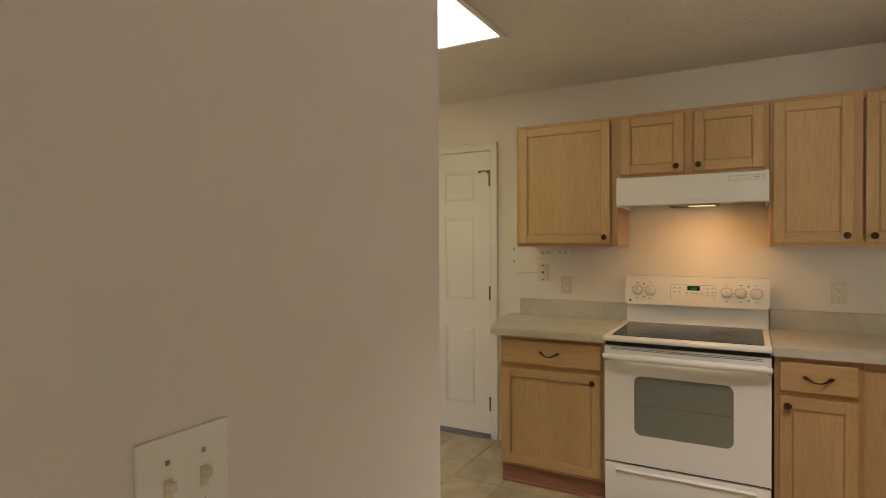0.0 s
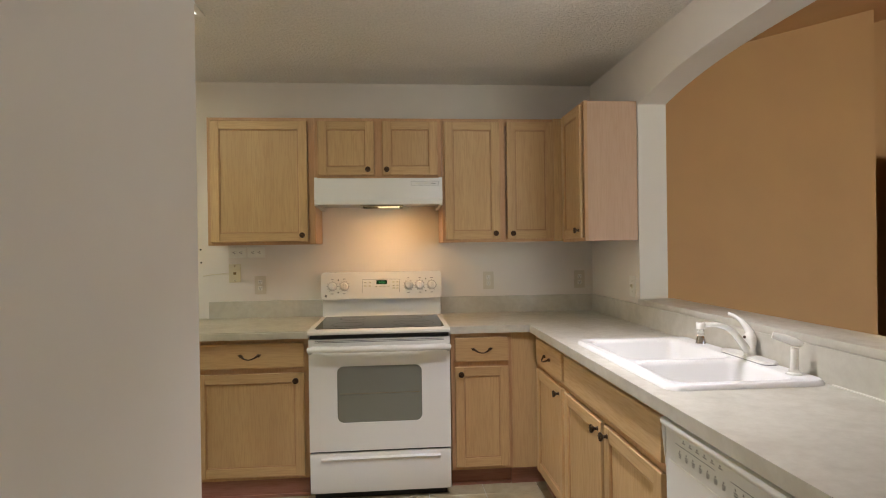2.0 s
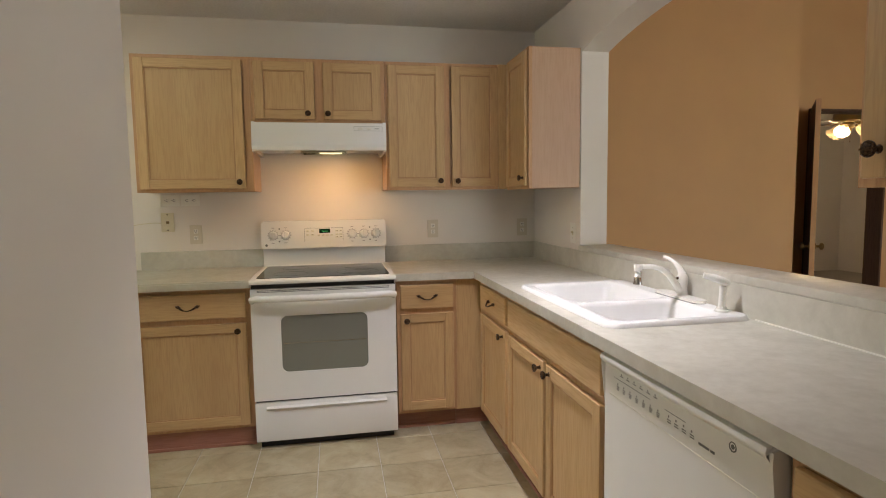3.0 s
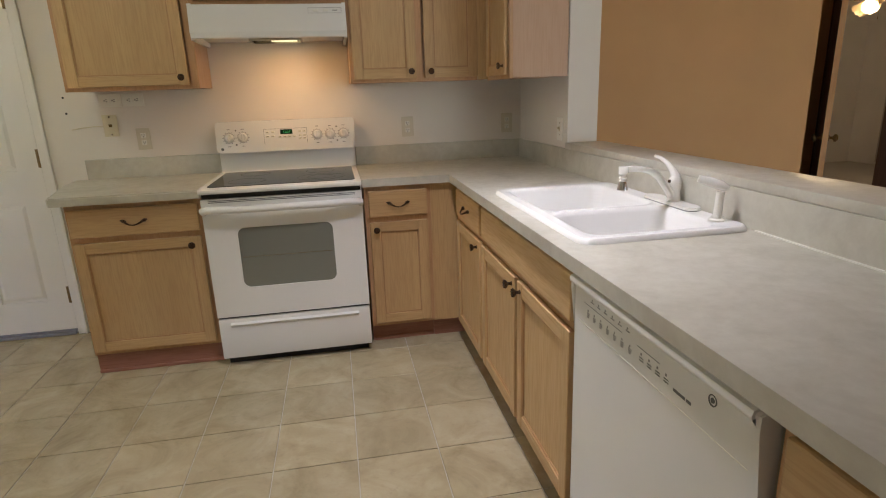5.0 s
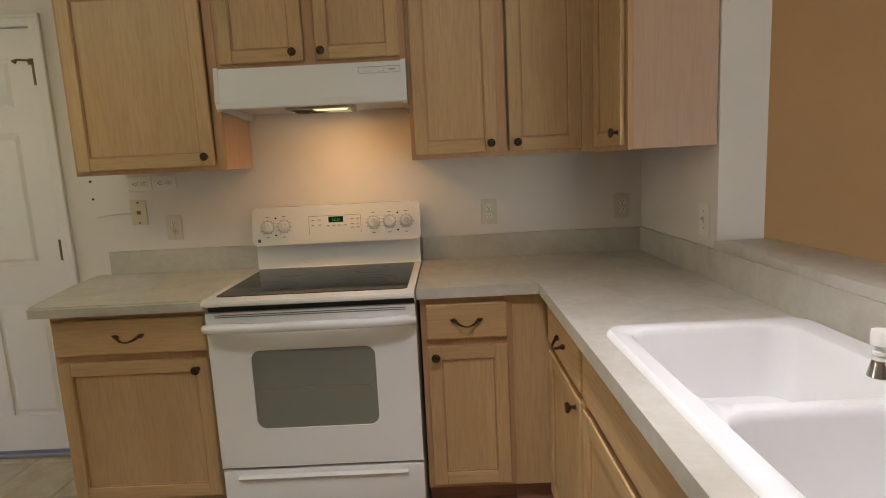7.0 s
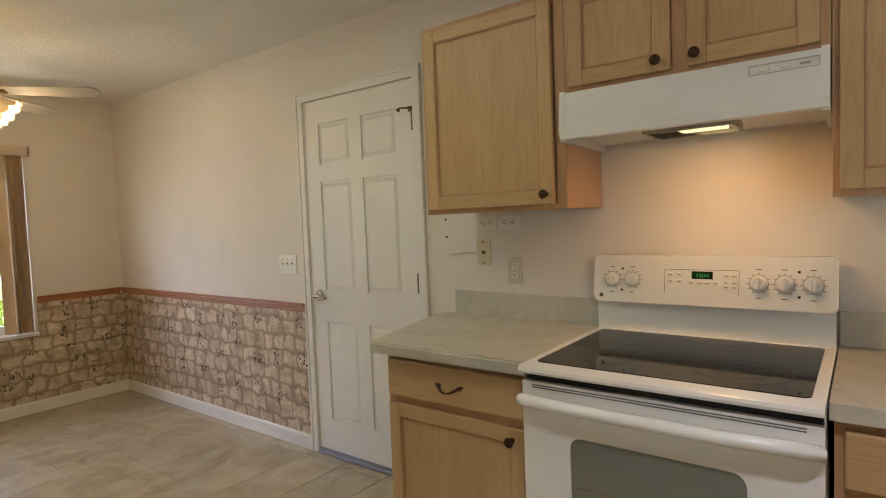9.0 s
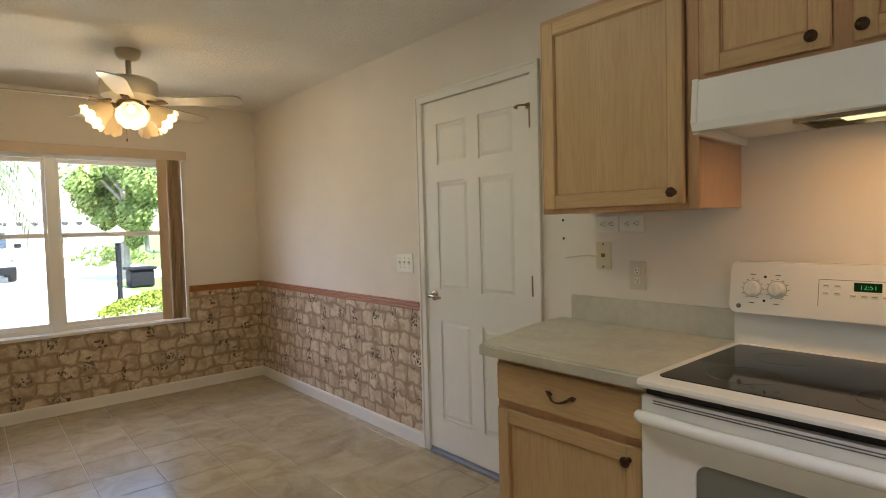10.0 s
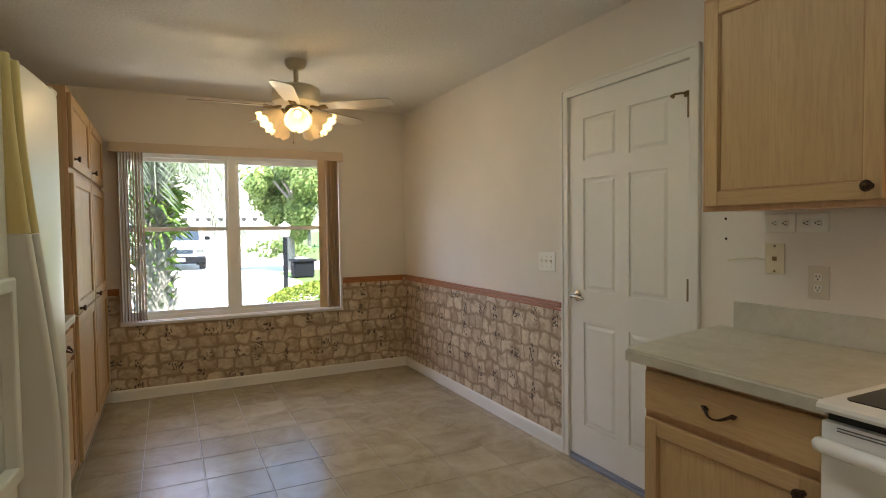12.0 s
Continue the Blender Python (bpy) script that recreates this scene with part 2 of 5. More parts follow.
M_NICKEL = mat("satin_nickel", (0.45, 0.42, 0.36), 0.25, 1.0)
M_CHROME = mat("chrome", (0.6, 0.6, 0.6), 0.12, 1.0)
M_ALMOND = mat("almond_plate", (0.66, 0.60, 0.42), 0.4)
M_OUTLET = mat("almond_outlet_plate", (0.62, 0.57, 0.45), 0.4)
M_PLATE = mat("white_plate", (0.78, 0.76, 0.68), 0.35)
M_FANBODY = mat("beige_fan_enamel", (0.60, 0.53, 0.38), 0.35)
M_FANBLADE = paint("pale_fan_blade", (0.38, 0.34, 0.27), 0.4, 0.02)
M_VALANCE = paint("beige_valance", (0.58, 0.47, 0.34), 0.6, 0.05)
M_BLIND = paint("tan_blind_vane", (0.50, 0.36, 0.20), 0.6, 0.05)
M_ALU = mat("white_window_frame", (0.82, 0.82, 0.79), 0.35)
M_CARPET = paint("grey_carpet", (0.34, 0.32, 0.31), 0.95, 0.6, 400)
M_SADDLE = mat("bluish_metal_threshold", (0.30, 0.31, 0.36), 0.4, 0.6)
M_CABLE = mat("beige_cable", (0.62, 0.55, 0.38), 0.5)
# dark for screws, and for shade put into holes as colour
M_GAS = mat("dark_screw_and_hole_shade", (0.02, 0.018, 0.016), 0.6)


def glow(name, color, strength, base=(0.8, 0.8, 0.8)):
    m = mat(name, base, 0.4)
    b = m.node_tree.nodes["Principled BSDF"]
    b.inputs["Emission Color"].default_value, b.inputs["Emission Strength"].default_value = (*color, 1), strength
    return m


M_TUBE = glow("lit_diffuser", (1.0, 0.97, 0.90), 0.4)
M_HOODLENS = glow("lit_hood_lens", (1.0, 0.80, 0.38), 0.2)
M_SHADE = glow("lit_frosted_glass", (1.0, 0.66, 0.28), 0.017, (0.60, 0.47, 0.28))
M_BULB = glow("lit_bulb", (1.0, 0.85, 0.55), 0.25)

M_GLASS = mat("clear_pane", (1, 1, 1), 0.0)
b = M_GLASS.node_tree.nodes["Principled BSDF"]
b.inputs["Transmission Weight"].default_value, b.inputs["IOR"].default_value = 1.0, 1.45

# outdoors
M_LAWN = mat("lawn", (0.06, 0.12, 0.02), 0.9)
n = Nodes(M_LAWN)
n.color(n.ramp(n.noise(3, 6, 0.7), (0.3, (0.05, 0.10, 0.015)), (0.7, (0.12, 0.18, 0.04))))
M_CONC = paint("pale_concrete_drive", (0.62, 0.60, 0.55), 0.9, 0.3, 60)
M_STUCCO = paint("white_stucco", (0.80, 0.79, 0.75), 0.9, 0.3, 60)
M_ROOF = paint("pale_barrel_tile", (0.66, 0.60, 0.52), 0.8, 0.2, 40)
M_BARK = mat("palm_bark", (0.22, 0.20, 0.17), 0.95)
n = Nodes(M_BARK)
n.color(n.ramp(n.noise(14, 5), (0.3, (0.10, 0.09, 0.075)), (0.7, (0.34, 0.31, 0.27))))
n.bump(n.noise(30, 4), 0.6, 0.02)


def leafy(name, a, c):
    m = mat(name, a, 0.75, 0.0, 0.2)
    n = Nodes(m)
    geo = n.t.nodes.new("ShaderNodeNewGeometry")
    n.color(n.ramp(geo.outputs["Random Per Island"], (0.0, a), (1.0, c)))
    return m


M_LEAF = leafy("tree_leaf", (0.08, 0.13, 0.03), (0.21, 0.26, 0.08))
M_FERN = leafy("fern_leaf", (0.09, 0.17, 0.03), (0.22, 0.31, 0.07))
M_FROND = leafy("palm_frond", (0.17, 0.20, 0.13), (0.34, 0.37, 0.27))
M_HEDGE = leafy("hedge_leaf", (0.07, 0.13, 0.01), (0.24, 0.26, 0.04))
M_CARW = mat("white_car_paint", (0.75, 0.75, 0.75), 0.15)
M_CARG = mat("dark_car_glass", (0.03, 0.04, 0.05), 0.05)
M_TYRE = mat("black_rubber", (0.02, 0.02, 0.02), 0.8)
M_POST = mat("dark_grey_post", (0.010, 0.011, 0.013), 0.7, 0.0, 0.1)

# ---- building helpers ----
BASE = {}


def thing(name, at, label, category, group=""):
    ob = new(name)
    ob.location = at
    ob.empty_display_size = 0.1
    BASE[ob] = Vector(at)
    return tagged(ob, label, category, group)


def mesh_ob(name, bm, mats, at=(0, 0, 0), smooth=False):
    bmesh.ops.recalc_face_normals(bm, faces=bm.faces)
    me = bpy.data.meshes.new(name)
    if Vector(at).length:
        bmesh.ops.translate(bm, vec=-Vector(at), verts=bm.verts)
    bm.to_mesh(me)
    bm.free()
    for m in mats if isinstance(mats, (list, tuple)) else [mats]:
        me.materials.append(m)
    if smooth:
        me.polygons.foreach_set("use_smooth", [True] * len(me.polygons))
        me.set_sharp_from_angle(angle=radians(38))
    return new(name, me)


def part(name, bm, mats, parent, label="", smooth=False):
    """bm is in world metres; the part hangs under its thing or under another part."""
    ob = mesh_ob(name, bm, mats, BASE[parent], smooth)
    ob.parent = parent
    BASE[ob] = BASE[parent]
    return tagged(ob, label)


def setting(name, bm, mats, label="", category=""):
    ob = mesh_ob(name, bm, mats)
    BASE[ob] = Vector((0, 0, 0))
    return tagged(ob, label, category, kind="structure")


def single(name, bm, mats, at, label, category, group="", smooth=False):
    ob = mesh_ob(name, bm, mats, at, smooth)
    ob.location = at
    BASE[ob] = Vector(at)
    return tagged(ob, label, category, group)


def box(bm, x0, x1, y0, y1, z0, z1, bev=0.0, mi=0, seg=2):
    vs = [bm.verts.new((x, y, z)) for x in (x0, x1) for y in (y0, y1) for z in (z0, z1)]
    fs = [bm.faces.new([vs[i] for i in q]) for q in ((0, 1, 3, 2), (4, 6, 7, 5), (0, 4, 5, 1), (2, 3, 7, 6), (0, 2, 6, 4), (1, 5, 7, 3))]
    for f in fs:
        f.material_index = mi
    if bev:
        es = list({e for f in fs for e in f.edges})
        r = bmesh.ops.bevel(bm, geom=es, offset=bev, segments=seg, profile=0.5, affect="EDGES")
        for f in r["faces"]:
            f.material_index = mi
    return bm


def B(*a, **k):
    return box(bmesh.new(), *a, **k)


def prism(bm, pts, axis, a, b, mi=0):
    """A polygon (list of 2D points) pushed along an axis from a to b. axis x: (y, z); y: (x, z); z: (x, y)."""
    def P(p, w):
        return {"x": (w, p[0], p[1]), "y": (p[0], w, p[1]), "z": (p[0], p[1], w)}[axis]
    lo, hi = [bm.verts.new(P(p, a)) for p in pts], [bm.verts.new(P(p, b)) for p in pts]
    k = len(pts)
    fs = [bm.faces.new(lo), bm.faces.new(hi)] + [bm.faces.new((lo[i], lo[(i + 1) % k], hi[(i + 1) % k], hi[i])) for i in range(k)]
    for f in fs:
        f.material_index = mi
    return bm


def round_rect(x0, x1, y0, y1, r, seg=6):
    pts = []
    for cx, cy, a0 in ((x1 - r, y1 - r, 0), (x0 + r, y1 - r, 90), (x0 + r, y0 + r, 180), (x1 - r, y0 + r, 270)):
        for i in range(seg + 1):
            a = radians(a0 + 90 * i / seg)
            pts.append((cx + r * math.cos(a), cy + r * math.sin(a)))
    return pts


def tube(bm, pts, r, seg=8, mi=0):
    """A round bar along points; r may be a list."""
    pts = [Vector(p) for p in pts]
    rs = r if isinstance(r, (list, tuple)) else [r] * len(pts)
    rings, up = [], None
    for i, p in enumerate(pts):
        d = (pts[min(i + 1, len(pts) - 1)] - pts[max(i - 1, 0)]).normalized()
        if up is None:
            up = d.orthogonal().normalized()
        up = (up - d * up.dot(d)).normalized()
        side = d.cross(up)
        rings.append([bm.verts.new(p + rs[i] * (math.cos(2 * math.pi * k / seg) * up + math.sin(2 * math.pi * k / seg) * side)) for k in range(seg)])
    for a, b in zip(rings, rings[1:]):
        for k in range(seg):
            bm.faces.new((a[k], a[(k + 1) % seg], b[(k + 1) % seg], b[k])).material_index = mi
    bm.faces.new(rings[0]).material_index = mi
    bm.faces.new(rings[-1]).material_index = mi
    return bm


def lathe(bm, profile, at, axis=(0, 0, 1), seg=20, wave=0.0, waves=0, mi=0, close=True):
    """profile: (radius, height) from start to end, turned about an axis through at."""
    q = Vector(axis).to_track_quat("Z", "Y")
    rings = []
    for j, (r, h) in enumerate(profile):
        ring = []
        for k in range(seg):
            a = 2 * math.pi * k / seg
            f = 1 + wave * (j / max(1, len(profile) - 1)) ** 3 * math.cos(waves * a)
            ring.append(bm.verts.new(Vector(at) + q @ Vector((r * f * math.cos(a), r * f * math.sin(a), h))))
        rings.append(ring)
    for a, b in zip(rings, rings[1:]):
        for k in range(seg):
            bm.faces.new((a[k], a[(k + 1) % seg], b[(k + 1) % seg], b[k])).material_index = mi
    if close:
        bm.faces.new(rings[0]).material_index = mi
        bm.faces.new(rings[-1]).material_index = mi
    return bm


def arc(fn, k):
    return [fn(i / (k - 1)) for i in range(k)]


def faced(face, plane):
    """Maps (u, w, v): along the face, out of it, up, into world metres. S looks to -y, W to -x, N to +y."""
    if face == "S":
        return lambda u, w, v: (u, plane - w, v)
    if face == "N":
        return lambda u, w, v: (u, plane + w, v)
    return lambda u, w, v: (plane - w, u, v)


def fbox(bm, F, u0, u1, w0, w1, v0, v1, bev=0.0, mi=0):
    a, b = F(u0, w0, v0), F(u1, w1, v1)
    return box(bm, *[q for i in range(3) for q in sorted((a[i], b[i]))], bev=bev, mi=mi)


def knob(parent, F, u, v, w0):
    q = Vector(F(0, 1, 0)) - Vector(F(0, 0, 0))
    bm = bmesh.new()
    lathe(bm, [(0.009, 0), (0.006, 0.004), (0.0055, 0.014), (0.012, 0.018), (0.0165, 0.023), (0.0165, 0.026), (0.0135, 0.0285), (0.012, 0.0275), (0.007, 0.030), (0.002, 0.031)], F(u, w0, v), q, 16)
    for k in range(8):
        t = 2 * math.pi * k / 8
        fbox(bm, F, u + 0.0125 * math.cos(t) - 0.002, u + 0.0125 * math.cos(t) + 0.002, w0 + 0.026, w0 + 0.030, v + 0.0125 * math.sin(t) - 0.002, v + 0.0125 * math.sin(t) + 0.002)
    return part("knob", bm, M_BRONZE, parent, "dark bronze ornate round knob", True)


def pull(parent, F, u, v, w0, half=0.045):
    bm = bmesh.new()
    tube(bm, [F(u + half * s, w0 + 0.006 + 0.022 * (1 - s * s), v + 0.004 - 0.018 * (1 - s * s)) for s in [k / 6 - 1 for k in range(13)]], [0.0042 - 0.0012 * math.cos(math.pi * (k / 6 - 1)) for k in range(13)], 8)
    for s in (-1, 1):
        c = [F(u + s * (half - 0.010), w0 + 0.003, v), F(u + s * (half + 0.002), w0 + 0.005, v + 0.003), F(u + s * (half + 0.016), w0 + 0.003, v + 0.008)]
        tube(bm, c, [0.004, 0.009, 0.0015], 8)
    return part("pull_handle", bm, M_BRONZE, parent, "dark bronze swag drawer pull", True)


def panel_door(parent, F, u0, u1, v0, v1, w0, kn=None, stile=0.052, name="door"):
    """A frame-and-panel door; kn: (u, v) of its knob."""
    t = 0.019
    bm = bmesh.new()
    fbox(bm, F, u0 + stile - 0.006, u1 - stile + 0.006, w0 + 0.002, w0 + t - 0.010, v0 + stile - 0.006, v1 - stile + 0.006)
    d = part(name, bm, M_OAKV, parent)
    for a, b in ((u0, u0 + stile), (u1 - stile, u1)):
        bm = bmesh.new()
        fbox(bm, F, a, b, w0, w0 + t, v0, v1, 0.004)
        part("stile", bm, M_OAKV, d)
    for a, b in ((v0 + 0.0005, v0 + stile), (v1 - stile, v1 - 0.0005)):
        bm = bmesh.new()
        fbox(bm, F, u0 + stile - 0.002, u1 - stile + 0.002, w0, w0 + t - 0.0012, a, b, 0.004)
        part("rail", bm, M_OAKH, d)
    bm = bmesh.new()
    i = 0.0
    for a in ((u0 + stile - i, u0 + stile + 0.006, v0 + stile, v1 - stile), (u1 - stile - 0.006, u1 - stile + i, v0 + stile, v1 - stile), (u0 + stile, u1 - stile, v0 + stile - i, v0 + stile + 0.006), (u0 + stile, u1 - stile, v1 - stile - 0.006, v1 - stile + i)):
        fbox(bm, F, a[0], a[1], w0 + t - 0.0105, w0 + t - 0.005, a[2], a[3], 0.002)
    part("bead", bm, M_BEAD, d)
    if kn:
        knob(d, F, kn[0], kn[1], w0 + t)
    return d


def drawer(parent, F, u0, u1, v0, v1, w0, handle=True):
    bm = bmesh.new()
    fbox(bm, F, u0, u1, w0, w0 + 0.019, v0, v1, 0.006)
    d = part("drawer_front", bm, M_OAKH, parent)
    if handle:
        pull(d, F, (u0 + u1) / 2, (v0 + v1) / 2, w0 + 0.019)
    return d


def face_frame(parent, F, u0, u1, v0, v1, ups, levels, w=0.0, t=0.019):
    """Stiles at ups and rails at levels, each (from, to)."""
    for a, b in ups:
        bm = bmesh.new()
        fbox(bm, F, a, b, w - t, w, v0, v1, 0.0015)
        part("frame_stile", bm, M_OAKF, parent)
    for a, b in levels:
        bm = bmesh.new()
        fbox(bm, F, u0, u1, w - t, w - 0.0006, a, b)
        part("frame_rail", bm, M_OAKF, parent)


# ---- structure ----
CEIL = 2.44
WIN = dict(y0=-2.40, y1=-0.65, z0=0.62, z1=1.97)
XW = -4.64

bm = bmesh.new()
box(bm, XW - 0.15, -2.165, 0, 0.13, -0.1, CEIL + 0.3)
box(bm, -2.165, -1.33, 0, 0.13, 2.075, CEIL + 0.3)
box(bm, -1.33, 1.60, 0, 0.13, -0.1, CEIL + 0.3)
setting("wall_north", bm, M_WALL, "smooth warm white painted kitchen wall", "wall")

bm = bmesh.new()
box(bm, XW - 0.15, XW, WIN["y1"], 0, -0.1, CEIL + 0.3)
box(bm, XW - 0.15, XW, -3.25, WIN["y0"], -0.1, CEIL + 0.3)
box(bm, XW - 0.15, XW, WIN["y0"], WIN["y1"], -0.1, WIN["z0"])
box(bm, XW - 0.15, XW, WIN["y0"], WIN["y1"], WIN["z1"], CEIL + 0.3)
setting("wall_west", bm, M_WALL, "warm white painted dining wall with a wide window", "wall")

bm = B(XW - 0.15, -0.42, -3.25, -3.12, -0.1, CEIL + 0.3)
setting("wall_south", bm, M_WALL, "warm white wall behind the pantry and refrigerator", "wall")
bm = B(-0.42, -0.272, -5.9, -2.655, -0.1, CEIL + 0.3, bev=0.004)
setting("wall_wing", bm, M_WALL, "plain pale painted wall ending beside the refrigerator", "wall")
# unseen rear wall; its door opening is added to let light in
bm = B(-0.42, 6.6, -6.05, -5.9, -0.1, 0.05)
box(bm, -0.42, 3.1, -6.05, -5.9, 0.05, 3.9)
box(bm, 5.3, 6.6, -6.05, -5.9, 0.05, 3.9)
box(bm, 3.1, 5.3, -6.05, -5.9, 2.25, 3.9)
setting("wall_rear", bm, M_WALL, "plain unseen rear wall with an added glass door opening", "wall")

# pass-through wall with a low arch
XA, XB, YA, YB = 1.43, 1.59, -0.745, -2.74
bm = bmesh.new()
box(bm, XA, XB, YA, 0, -0.1, CEIL + 1.2)
box(bm, XA, XB, -3.75, YB, -0.1, CEIL + 1.2)
box(bm, XA, XB, YB, YA, -0.1, 1.021)
mid, half = (YA + YB) / 2, (YA - YB) / 2
pts = [(YA, CEIL + 1.2), (YB, CEIL + 1.2)]
for i in range(33):
    s = -1 + 2 * i / 32
    pts.append((mid + half * s, 2.125 + 0.085 * (1 - abs(s) ** 2.6)))
lo, hi = [], []
for i in range(33):
    y, z = pts[2 + i]
    lo.append([bm.verts.new((XA, y, z)), bm.verts.new((XB, y, z))])
    hi.append([bm.verts.new((XA, y, CEIL + 1.2)), bm.verts.new((XB, y, CEIL + 1.2))])
for i in range(32):
    bm.faces.new((lo[i][0], lo[i + 1][0], hi[i + 1][0], hi[i][0]))
    bm.faces.new((lo[i][1], lo[i + 1][1], hi[i + 1][1], hi[i][1]))
    bm.faces.new((lo[i][0], lo[i + 1][0], lo[i + 1][1], lo[i][1]))
    bm.faces.new((hi[i][0], hi[i + 1][0], hi[i + 1][1], hi[i][1]))
setting("wall_east", bm, M_WALL, "white wall with an arched pass-through above the sink", "wall")

# tan living room beyond
bm = B(1.60, 3.52, 0.0, 0.13, -0.1, 3.9)
box(bm, 3.39, 3.52, 0.13, 0.55, -0.1, 3.9)
setting("wall_living_north", bm, M_TAN, "tan painted living room wall under a sloped ceiling", "wall")
bm = B(3.52, 4.13, 0.55, 0.67, -0.1, 3.9)
box(bm, 4.13, 4.95, 0.55, 0.67, 2.06, 3.9)
box(bm, 4.95, 6.6, 0.55, 0.67, -0.1, 3.9)
setting("wall_living_back", bm, M_TAN, "tan painted wall around a bedroom doorway", "wall")
setting("wall_living_east", B(6.5, 6.62, -6.05, 0.67, -0.1, 3.9), M_TAN, "tan painted living room wall", "wall")
bm = B(3.9, 4.02, 0.67, 4.6, -0.1, 2.6)
box(bm, 4.02, 8.6, 4.48, 4.6, -0.1, 2.6)
box(bm, 8.6, 8.72, 0.67, 4.6, -0.1, 2.6)
box(bm, 6.62, 8.72, 0.55, 0.67, -0.1, 2.6)
setting("wall_bedroom", bm, M_GREYW, "pale grey bedroom walls", "wall")
setting("ceiling_bedroom", B(3.9, 8.72, 0.67, 4.6, 2.5, 2.6), M_CEIL, "white bedroom ceiling", "ceiling")

setting("ceiling", B(XW - 0.15, XA, -5.9, 0.13, CEIL, CEIL + 0.1), M_CEIL, "off-white knock-down textured ceiling", "ceiling")
bm = bmesh.new()
prism(bm, [(1.43, 2.46), (6.62, 3.83), (6.62, 3.95), (1.43, 2.58)], "y", -6.05, 0.67)
setting("ceiling_living", bm, M_TAN, "sloped tan living room ceiling", "ceiling")

floor = setting("floor", B(XW - 0.15, 1.55, -6.05, 0.13, -0.12, -0.0035), M_GROUT, "beige square floor tiles with pale grout", "floor")
setting("floor_living", B(1.55, 6.6, -6.05, 0.67, -0.12, 0.0), M_CARPET, "grey carpet", "floor")
setting("floor_bedroom", B(3.9, 8.72, 0.67, 4.6, -0.12, 0.001), M_CARPET, "grey bedroom carpet", "floor")

# baseboards, chair rail and wallpaper of the dining end
def base_profile(d):
    return [(0, 0), (d * 0.013, 0), (d * 0.013, 0.075), (d * 0.009, 0.085), (d * 0.003, 0.090), (0, 0.090)]


bm = bmesh.new()
prism(bm, base_profile(-1), "x", XW, -2.222)
prism(bm, [(XW + p[0], p[1]) for p in base_profile(1)], "y", -2.49, -0.0135)
setting("baseboard", bm, M_TRIM, "white painted moulded baseboard", "baseboard")


def rail_profile(d, q=0.0):
    return [(q, 0.838), (q + d * 0.008, 0.838), (q + d * 0.012, 0.848), (q + d * 0.010, 0.855), (q + d * 0.020, 0.866), (q + d * 0.018, 0.874), (q + d * 0.027, 0.880), (q + d * 0.027, 0.890), (q, 0.890)]


bm = bmesh.new()
prism(bm, rail_profile(-1), "x", XW, -2.222)
prism(bm, rail_profile(1, XW), "y", WIN["y1"] + 0.022, -0.0275)
prism(bm, rail_profile(1, XW), "y", -2.5, WIN["y0"] - 0.022)
setting("chair_rail", bm, M_RAIL, "orange-stained moulded wooden chair rail", "trim")
bm = B(XW, -2.222, -0.004, 0.0, 0.088, 0.840)
box(bm, XW, XW + 0.004, -2.5, -0.0045, 0.088, WIN["z0"] - 0.03)
box(bm, XW, XW + 0.004, WIN["y1"] + 0.02, -0.0045, WIN["z0"] - 0.03, 0.840)
box(bm, XW, XW + 0.004, -2.5, WIN["y0"] - 0.02, WIN["z0"] - 0.03, 0.840)
setting("wallpaper", bm, M_PAPER, "beige stone-block print wallpaper with dark leaf sprigs", "wallpaper")

# entry door in the north wall
DX0, DX1, DZ = -2.155, -1.337, 2.062
d1 = thing("door_1", (DX0, 0, 0), "closed white six-panel interior door with lever handle", "door")
d1["kind"] = "structure"
F = faced("S", 0.035)
bm = bmesh.new()
LW = DX1 - DX0
cols = [(DX0 + 0.115, DX0 + LW / 2 - 0.045), (DX0 + LW / 2 + 0.045, DX1 - 0.115)]
rows = [(0.22, 0.80), (0.98, 1.60), (1.70, 1.93)]
fbox(bm, F, DX0, DX1, 0.0, 0.027, 0.012, DZ)
us = [DX0, cols[0][0], cols[0][1], cols[1][0], cols[1][1], DX1]
vs = [0.012] + [q for r in rows for q in r] + [DZ]
for i in range(5):
    for j in range(7):
        if i in (1, 3) and j in (1, 3, 5):
            continue
        fbox(bm, F, us[i], us[i + 1], 0.020, 0.035, vs[j], vs[j + 1])
leaf_part = part("leaf", bm, M_DOORW, d1)
for c in cols:
    for r in rows:
        bm = bmesh.new()
        g = 0.030
        k = [F(u, w, v) for w, g2 in ((0.0268, 0.012), (0.033, g)) for u, v in ((c[0] + g2, r[0] + g2), (c[1] - g2, r[0] + g2), (c[1] - g2, r[1] - g2), (c[0] + g2, r[1] - g2))]
        lo, hi = [bm.verts.new(p) for p in k[:4]], [bm.verts.new(p) for p in k[4:]]
        bm.faces.new(hi)
        for i in range(4):
            bm.faces.new((lo[i], lo[(i + 1) % 4], hi[(i + 1) % 4], hi[i]))
        part("raised_panel", bm, M_DOORW, leaf_part)
# lever handle
bm = bmesh.new()
lathe(bm, [(0.032, 0), (0.031, 0.006), (0.022, 0.012), (0.011, 0.016), (0.011, 0.045)], (DX0 + 0.065, 0.0, 0.945), (0, -1, 0), 20)
tube(bm, [(DX0 + 0.065, -0.045, 0.945), (DX0 + 0.09, -0.050, 0.948), (DX0 + 0.13, -0.050, 0.944), (DX0 + 0.165, -0.046, 0.938)], [0.012, 0.011, 0.010, 0.008], 10)
part("lever_handle", bm, M_NICKEL, d1, "satin nickel lever handle", True)
